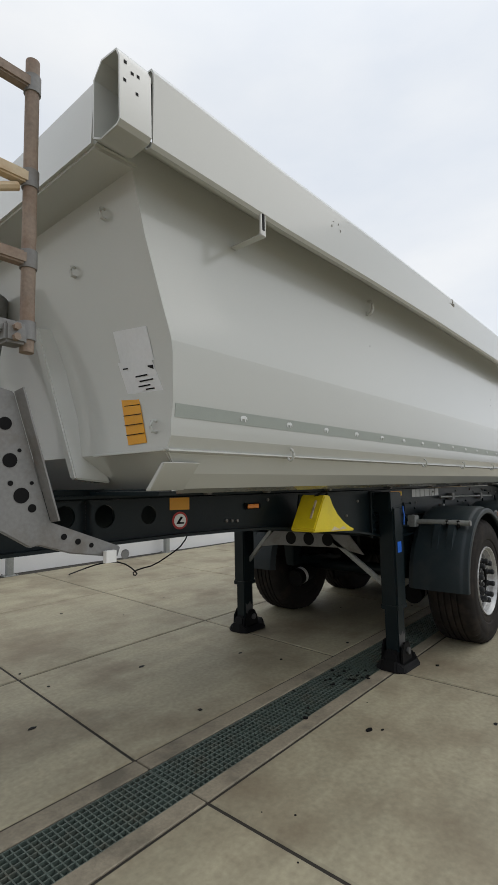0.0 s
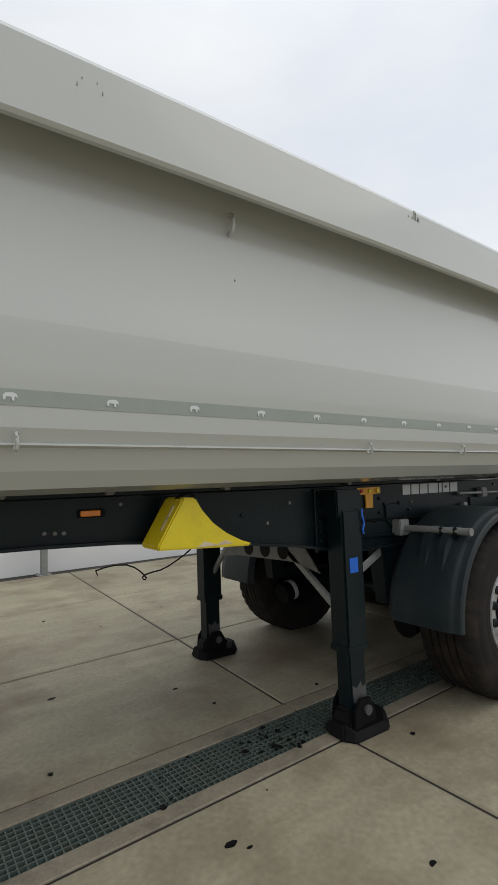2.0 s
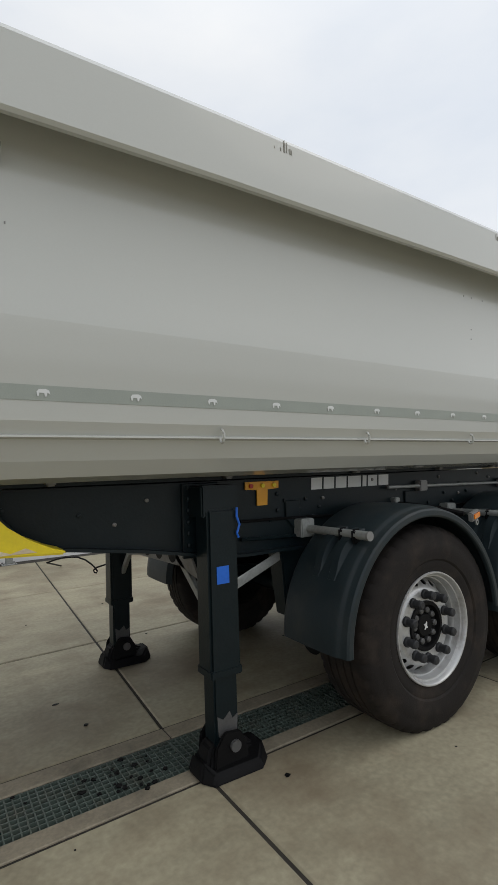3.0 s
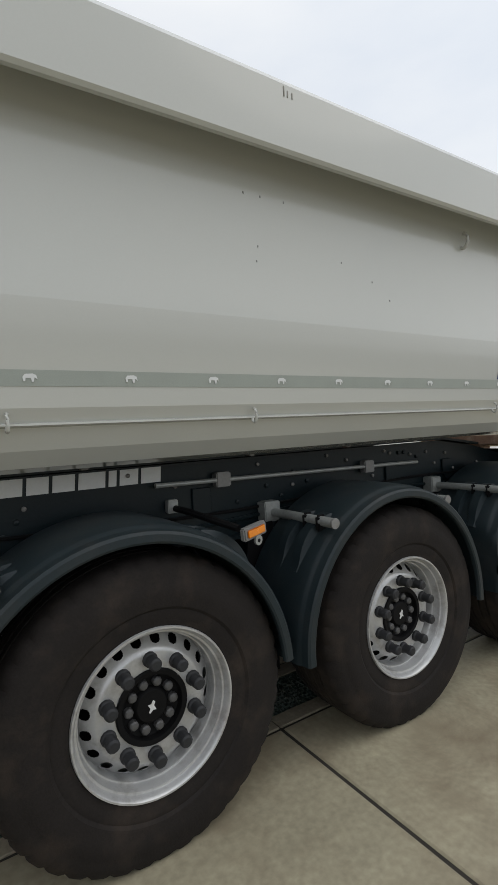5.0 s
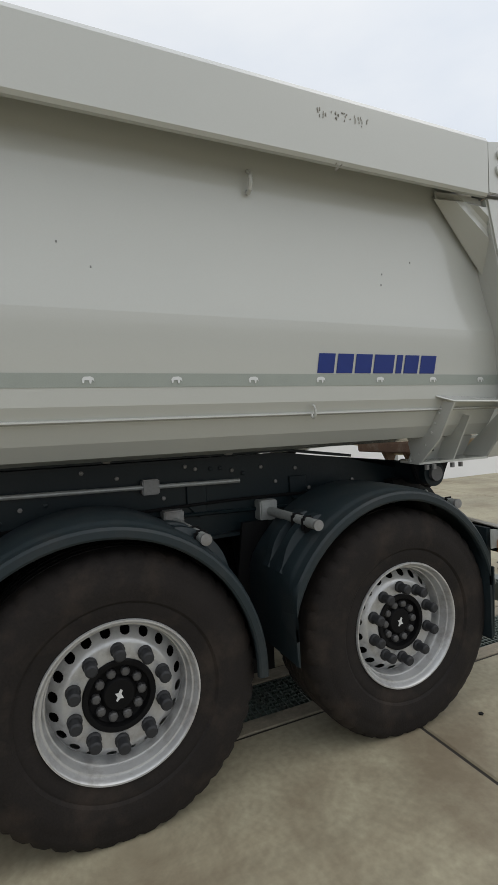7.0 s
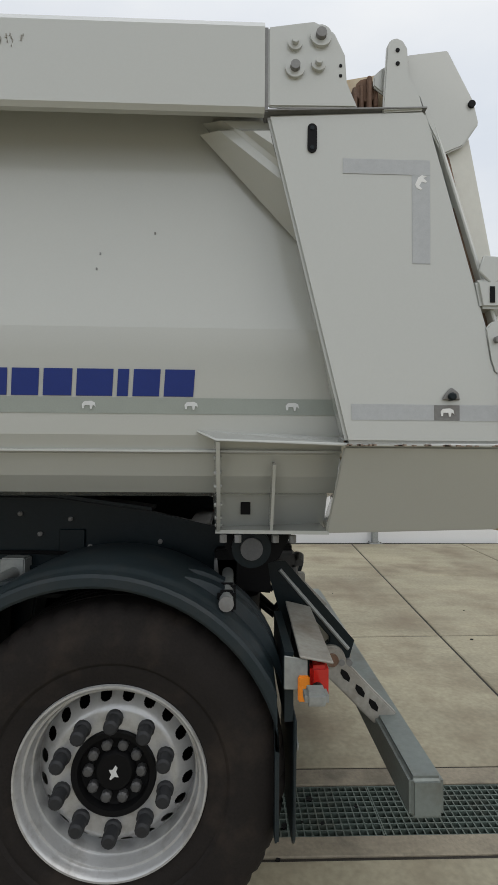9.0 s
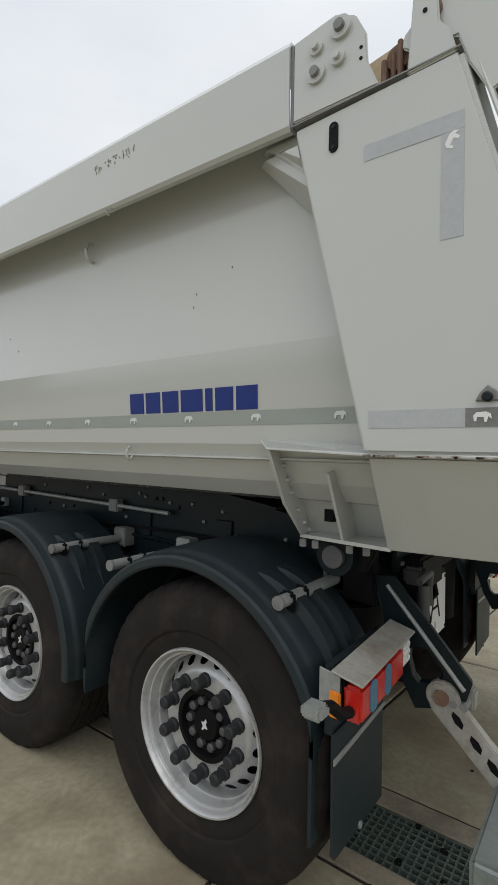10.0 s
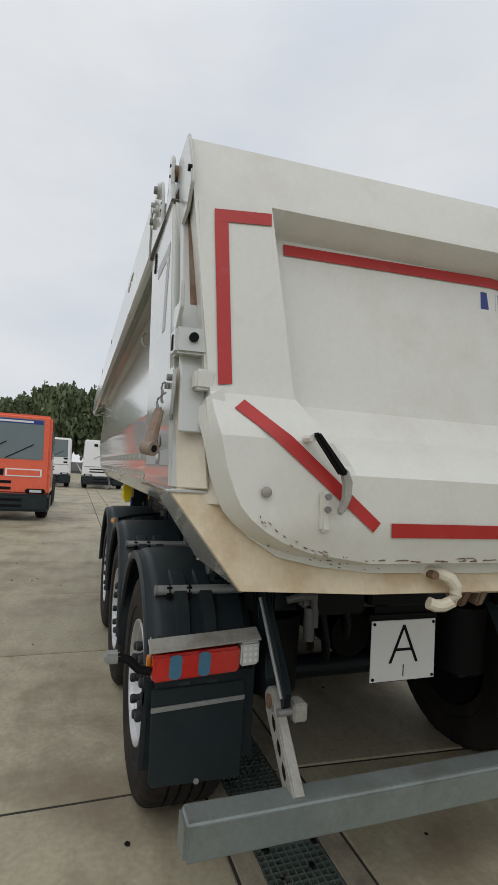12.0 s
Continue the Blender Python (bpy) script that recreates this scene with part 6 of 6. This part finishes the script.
rp = part("rear_plate", bevel(box(B(), 1.835, 1.855, 0.52, mirror(0.52), 1.07, 1.215), 0.006), CHASSIS, trailer, "dark rear cross plate with round holes")
for y, r in ((0.70, 0.020), (0.98, 0.026), (1.50, 0.034), (1.72, 0.022), (1.90, 0.026)):
    part("hole", rod(B(), (1.854, y, 1.14), (1.8575, y, 1.14), r, seg=16), BLACK, rp)
for y in (0.58, 0.62, 0.84, 1.62, 1.66):
    part("bolt", rod(B(), (1.855, y, 1.10), (1.866, y, 1.10), 0.010, seg=6), BRACKET, rp)
part("valve_body", bevel(box(B(), 1.86, 1.94, 0.575, 0.665, 1.02, 1.09), 0.012), HUB_GREY, trailer, "dark valve under the rear plate")
part("valve_pipe", pipe(B(), [(1.95, 0.50, 1.06), (1.96, 0.56, 1.075), (1.955, 0.62, 1.07), (1.945, 0.64, 1.0), (1.945, 0.64, 0.94)], 0.016, 10), HUB_GREY, trailer)
for y in (0.98, 1.06, 1.30):
    part("greasy_lug", bevel(hexa(B(), [(2.30, y, 1.235), (2.45, y, 1.235), (2.45, y + 0.05, 1.235), (2.30, y + 0.05, 1.235)], [(2.34, y + 0.01, 1.15), (2.41, y + 0.01, 1.14), (2.41, y + 0.04, 1.14), (2.34, y + 0.04, 1.15)]), 0.008), RUST, trailer)
# plate with a letter, hung under the cross beam
pl = part("letter_plate", bevel(box(B(), 1.806, 1.812, 1.022, 1.400, 0.612, 0.905), 0.002, 1), WHITE, trailer, "square white plate with a black letter A")
part("plate_frame", bevel(box(B(), 1.79, 1.806, 1.008, 1.414, 0.895, 0.935), 0.003, 1), BLACK, trailer)
part("plate_hanger", box(B(), 1.775, 1.79, 1.05, 1.40, 0.60, 1.02), BLACK, trailer)
cu = bpy.data.curves.new("letter", "FONT")
cu.body, cu.align_x, cu.align_y, cu.size, cu.extrude = "A", "CENTER", "CENTER", 0.285, 0.001
cu.offset = -0.006
tmp = new("letter_tmp", cu)
me_l = bpy.data.meshes.new_from_object(tmp.evaluated_get(bpy.context.evaluated_depsgraph_get()))
bpy.data.objects.remove(tmp)
bpy.data.curves.remove(cu)
me_l.materials.clear()
me_l.materials.append(BLACK)
lt = new("letter_a", me_l)
lt.parent, lt.matrix_basis = pl, pose(1.8135, 1.211, 0.778, 90, 0, 90)
part("plate_line", box(B(), 1.8125, 1.8145, 1.209, 1.2135, 0.632, 0.690), BLACK, pl)
for y in (1.037, 1.385):
    for z in (0.627, 0.890):
        part("plate_bolt", rod(B(), (1.812, y, z), (1.816, y, z), 0.008, seg=8), BLACK, pl)
# loose hoses at the rear
for k in range(2):
    part("loose_hose", pipe(B(), [(1.95 + 0.1 * i, 2.05 + 0.02 * k, 1.07 - 0.02 * k - 0.05 * math.sin(math.pi * i / 6)) for i in range(7)], 0.008), BLACK, trailer)

# black cable lying on the far slabs
cable = tagged(new("cable"), "thin black cable slung from the trailer to the concrete", "cable")
cpts = [(-1.841, 6.115, 0.011), (-2.06, 5.51, 0.148), (-2.277, 4.904, 0.284), (-2.19, 4.81, 0.325), (-2.093, 4.711, 0.354), (-1.982, 4.594, 0.358), (-1.907, 4.516, 0.325), (-1.854, 4.46, 0.277), (-1.816, 4.421, 0.23), (-1.795, 4.399, 0.19), (-1.805, 4.41, 0.17), (-1.825, 4.43, 0.175), (-1.832, 4.438, 0.20), (-1.80, 4.405, 0.237), (-1.737, 4.338, 0.265), (-1.662, 4.26, 0.29), (-1.587, 4.181, 0.341), (-1.523, 4.114, 0.40), (-1.448, 4.035, 0.471), (-1.383, 3.967, 0.546), (-1.334, 3.916, 0.637), (-1.312, 3.893, 0.706), (-1.2, 3.5, 0.86), (-0.95, 2.6, 1.02), (-0.7, 1.785, 1.1)]
part("cable_run", pipe(B(), cpts, 0.010), BLACK, cable)

# far side of the yard: parked trucks and trees
def cab_truck(paint, loc, high, base, lettered):
    """A parked forward-control cab that faces +x; its front stands at the place loc."""
    t = new("parked_truck")
    cab = part("cab", bevel(hexa(B(), [(-1.7, -1.22, base), (0.0, -1.22, base), (0.0, 1.22, base), (-1.7, 1.22, base)], [(-1.7, -1.16, high), (-0.22, -1.16, high), (-0.22, 1.16, high), (-1.7, 1.16, high)]), 0.07, 3), paint, t)
    w0_, w1_ = high - 1.18, high - 0.12
    left = -1.0 if lettered else 0.12

    def front(y, z, out=0.012):
        return (-0.22 * (z - base) / (high - base) + out, y, z)
    part("windscreen", bevel(plate(B(), [front(left, w0_), front(1.0, w0_), front(0.96, w1_), front(0.96 * left, w1_)], (-0.02, 0, 0)), 0.008), GLASS, t, "dark windscreen")
    if lettered:
        part("sun_strip", plate(B(), [front(-0.94, w1_ - 0.13, 0.018), front(0.94, w1_ - 0.13, 0.018), front(0.93, w1_ - 0.02, 0.018), front(-0.93, w1_ - 0.02, 0.018)], (-0.004, 0, 0)), BLUE, t, "dark blue sun strip with a pale line")
        part("strip_bar", plate(B(), [front(-0.7, w1_ - 0.10, 0.021), front(0.7, w1_ - 0.10, 0.021), front(0.7, w1_ - 0.05, 0.021), front(-0.7, w1_ - 0.05, 0.021)], (-0.002, 0, 0)), PAPER, t)
        part("badge_bar", plate(B(), [front(-0.9, w0_ - 0.42, 0.016), front(0.1, w0_ - 0.42, 0.016), front(0.1, w0_ - 0.26, 0.016), front(-0.9, w0_ - 0.26, 0.016)], (-0.01, 0, 0)), BLACK, t)
        part("badge_bar", plate(B(), [front(0.14, w0_ - 0.44, 0.016), front(1.0, w0_ - 0.44, 0.016), front(1.0, w0_ - 0.24, 0.016), front(0.14, w0_ - 0.24, 0.016)], (-0.01, 0, 0)), WHITE, t)
        part("badge_field", plate(B(), [front(0.18, w0_ - 0.41, 0.019), front(0.96, w0_ - 0.41, 0.019), front(0.96, w0_ - 0.27, 0.019), front(0.18, w0_ - 0.27, 0.019)], (-0.01, 0, 0)), paint, t)
    else:
        part("vent", plate(B(), [front(y, z, 0.014) for y, z in ((-0.62, w1_ - 0.28), (-0.40, w1_ - 0.28), (-0.40, w1_ - 0.12), (-0.62, w1_ - 0.12))], (-0.01, 0, 0)), BLACK, t)
        for z in (w0_ - 0.12, w0_ - 0.34):
            part("vent", plate(B(), [front(0.78, z, 0.014), front(1.0, z, 0.014), front(1.0, z + 0.10, 0.014), front(0.78, z + 0.10, 0.014)], (-0.01, 0, 0)), BLACK, t)
        part("seam", plate(B(), [front(-1.1, w0_ - 0.45, 0.012), front(1.1, w0_ - 0.45, 0.012), front(1.1, w0_ - 0.42, 0.012), front(-1.1, w0_ - 0.42, 0.012)], (-0.01, 0, 0)), BRACKET, t)
    for y in (-0.5, 0.3):
        part("seat_back", bevel(box(B(), -0.95, -0.75, y - 0.22, y + 0.22, w0_ - 0.2, w0_ + 0.45), 0.06), BLACK, t)
    part("wiper", rod(B(), front(-0.6, w0_ + 0.02, 0.03), front(0.1, w0_ + 0.45, 0.03), 0.012, seg=6), BLACK, t)
    part("wiper", rod(B(), front(0.1, w0_ + 0.02, 0.03), front(0.75, w0_ + 0.4, 0.03), 0.012, seg=6), BLACK, t)
    for z in (w0_ - 0.62, w0_ - 0.78):
        part("grille_slot", plate(B(), [front(-0.8, z, 0.014), front(0.3, z, 0.014), front(0.3, z + 0.07, 0.014), front(-0.8, z + 0.07, 0.014)], (-0.01, 0, 0)), BLACK, t)
    part("bumper", bevel(box(B(), -0.9, 0.12, -1.24, 1.24, 0.24, base + 0.02), 0.06, 2), PLASTIC, t, "dark grey plastic bumper")
    for z in (0.34, base - 0.17):
        part("bumper_slot", bevel(box(B(), 0.10, 0.125, -0.6, 0.6, z, z + 0.09), 0.01), BLACK, t)
    for y in (-0.88, 0.88):
        hl = part("headlamp", bevel(box(B(), -0.02, 0.05, y - 0.24, y + 0.24, base + 0.04, base + 0.16), 0.03), BLACK, t)
        part("lens", bevel(box(B(), 0.04, 0.058, y - 0.14, y + 0.16, base + 0.06, base + 0.14), 0.012), LETTER, hl)
        part("tyre", lathe(B(), [(0.28, -0.14), (0.46, -0.15), (0.51, -0.10), (0.51, 0.10), (0.46, 0.15), (0.28, 0.14), (0.0, 0.12)], 32), TYRE, t, m=pose(-0.95, math.copysign(1.02, y), 0.51))
        part("door_glass", bevel(plate(B(), [(-1.25, math.copysign(1.205, y), w0_), (-0.35, math.copysign(1.205, y), w0_), (-0.42, math.copysign(1.18, y), w1_), (-1.25, math.copysign(1.18, y), w1_)], (0, math.copysign(0.01, y), 0)), 0.004), GLASS, t)
    part("frame_rail", bevel(box(B(), -6.0, -0.9, -0.5, 0.5, 0.75, 1.0), 0.02), BLACK, t)
    for x in (-4.6, -5.7):
        for y in (-1.0, 1.0):
            part("tyre", lathe(B(), [(0.0, -0.13), (0.28, -0.14), (0.46, -0.15), (0.51, -0.10), (0.51, 0.10), (0.46, 0.15), (0.28, 0.14), (0.0, 0.13)], 28), TYRE, t, m=pose(x, y, 0.51))
    t.matrix_basis = pose(*loc)
    return t


tagged(cab_truck(TRUCK_ORANGE, (-9.9, -2.19, 0), 2.74, 0.66, True), "orange truck cab with dark bumper parked in the yard", "truck")
tagged(cab_truck(WHITE, (-27.5, -1.84, 0), 2.95, 0.70, False), "white truck cab parked far across the yard", "truck", "white trucks across the yard")
tagged(cab_truck(WHITE, (-27.0, 1.24, 0), 2.92, 0.70, False), "white truck cab parked beside another white cab", "truck", "white trucks across the yard")


def leaf_bm(n, rx, ry, rz, size):
    vs, fs = [], []
    for i in range(n):
        while True:
            p = Vector((random.uniform(-1, 1), random.uniform(-1, 1), random.uniform(-1, 1)))
            if 0.45 < p.length < 1:
                break
        lump = 0.75 + 0.35 * noise.noise(p * 2.3) + 0.2 * noise.noise(p * 5.1)
        p = Vector((p.x * rx, p.y * ry, p.z * rz)) * lump
        q = Euler((random.uniform(0, 3), random.uniform(0, 3), random.uniform(0, 6))).to_matrix()
        s = size * random.uniform(0.6, 1.3)
        k = len(vs)
        for u, v in ((-1, -0.5), (0.2, -0.7), (1, 0.1), (0.1, 0.7), (-0.8, 0.5)):
            vs.append(p + q @ Vector((u * s, v * s, 0.15 * s * u * v)))
        fs.append((k, k + 1, k + 2, k + 3, k + 4))
    me = bpy.data.meshes.new("crown")
    me.from_pydata(vs, [], fs)
    me.materials.append(LEAF)
    return me


crowns = [leaf_bm(6800, 3.4, 3.4, 4.6, 0.25), leaf_bm(6800, 3.9, 3.6, 3.9, 0.26), leaf_bm(6800, 3.0, 3.2, 5.0, 0.25)]
PLACES = [(-74 - 5 * (i % 2) + random.uniform(-1.5, 1.5), -44 + 2.55 * i + random.uniform(-0.6, 0.6), 1.0 if i > 14 else 0.78) for i in range(26)]
for i, (x, y, tall) in enumerate(PLACES):
    h = random.uniform(13.2, 15.4) * tall
    tr = tagged(new("tree"), "dark green leafy tree beyond the yard", "tree", "row of trees beyond the yard")
    tr.matrix_basis = pose(x, y, 0, 0, 0, random.uniform(0, 360))
    tk = rod(B(), (0, 0, -0.05), (0.1, 0, h * 0.55), 0.24, 0.12, seg=9)
    for k in range(5):
        a = k * 1.3
        rod(tk, (0.06, 0, h * (0.3 + 0.05 * k)), (1.6 * math.cos(a), 1.6 * math.sin(a), h * (0.5 + 0.07 * k)), 0.09, 0.03, seg=6)
    part("trunk", tk, TRUNK, tr)
    cr = new("crown", crowns[i % 3])
    cr.parent, cr.matrix_basis = tr, Matrix.LocRotScale((0, 0, h * 0.53), None, (1.05, 1.05, h / 14 * (1.45, 1.7, 1.32)[i % 3]))
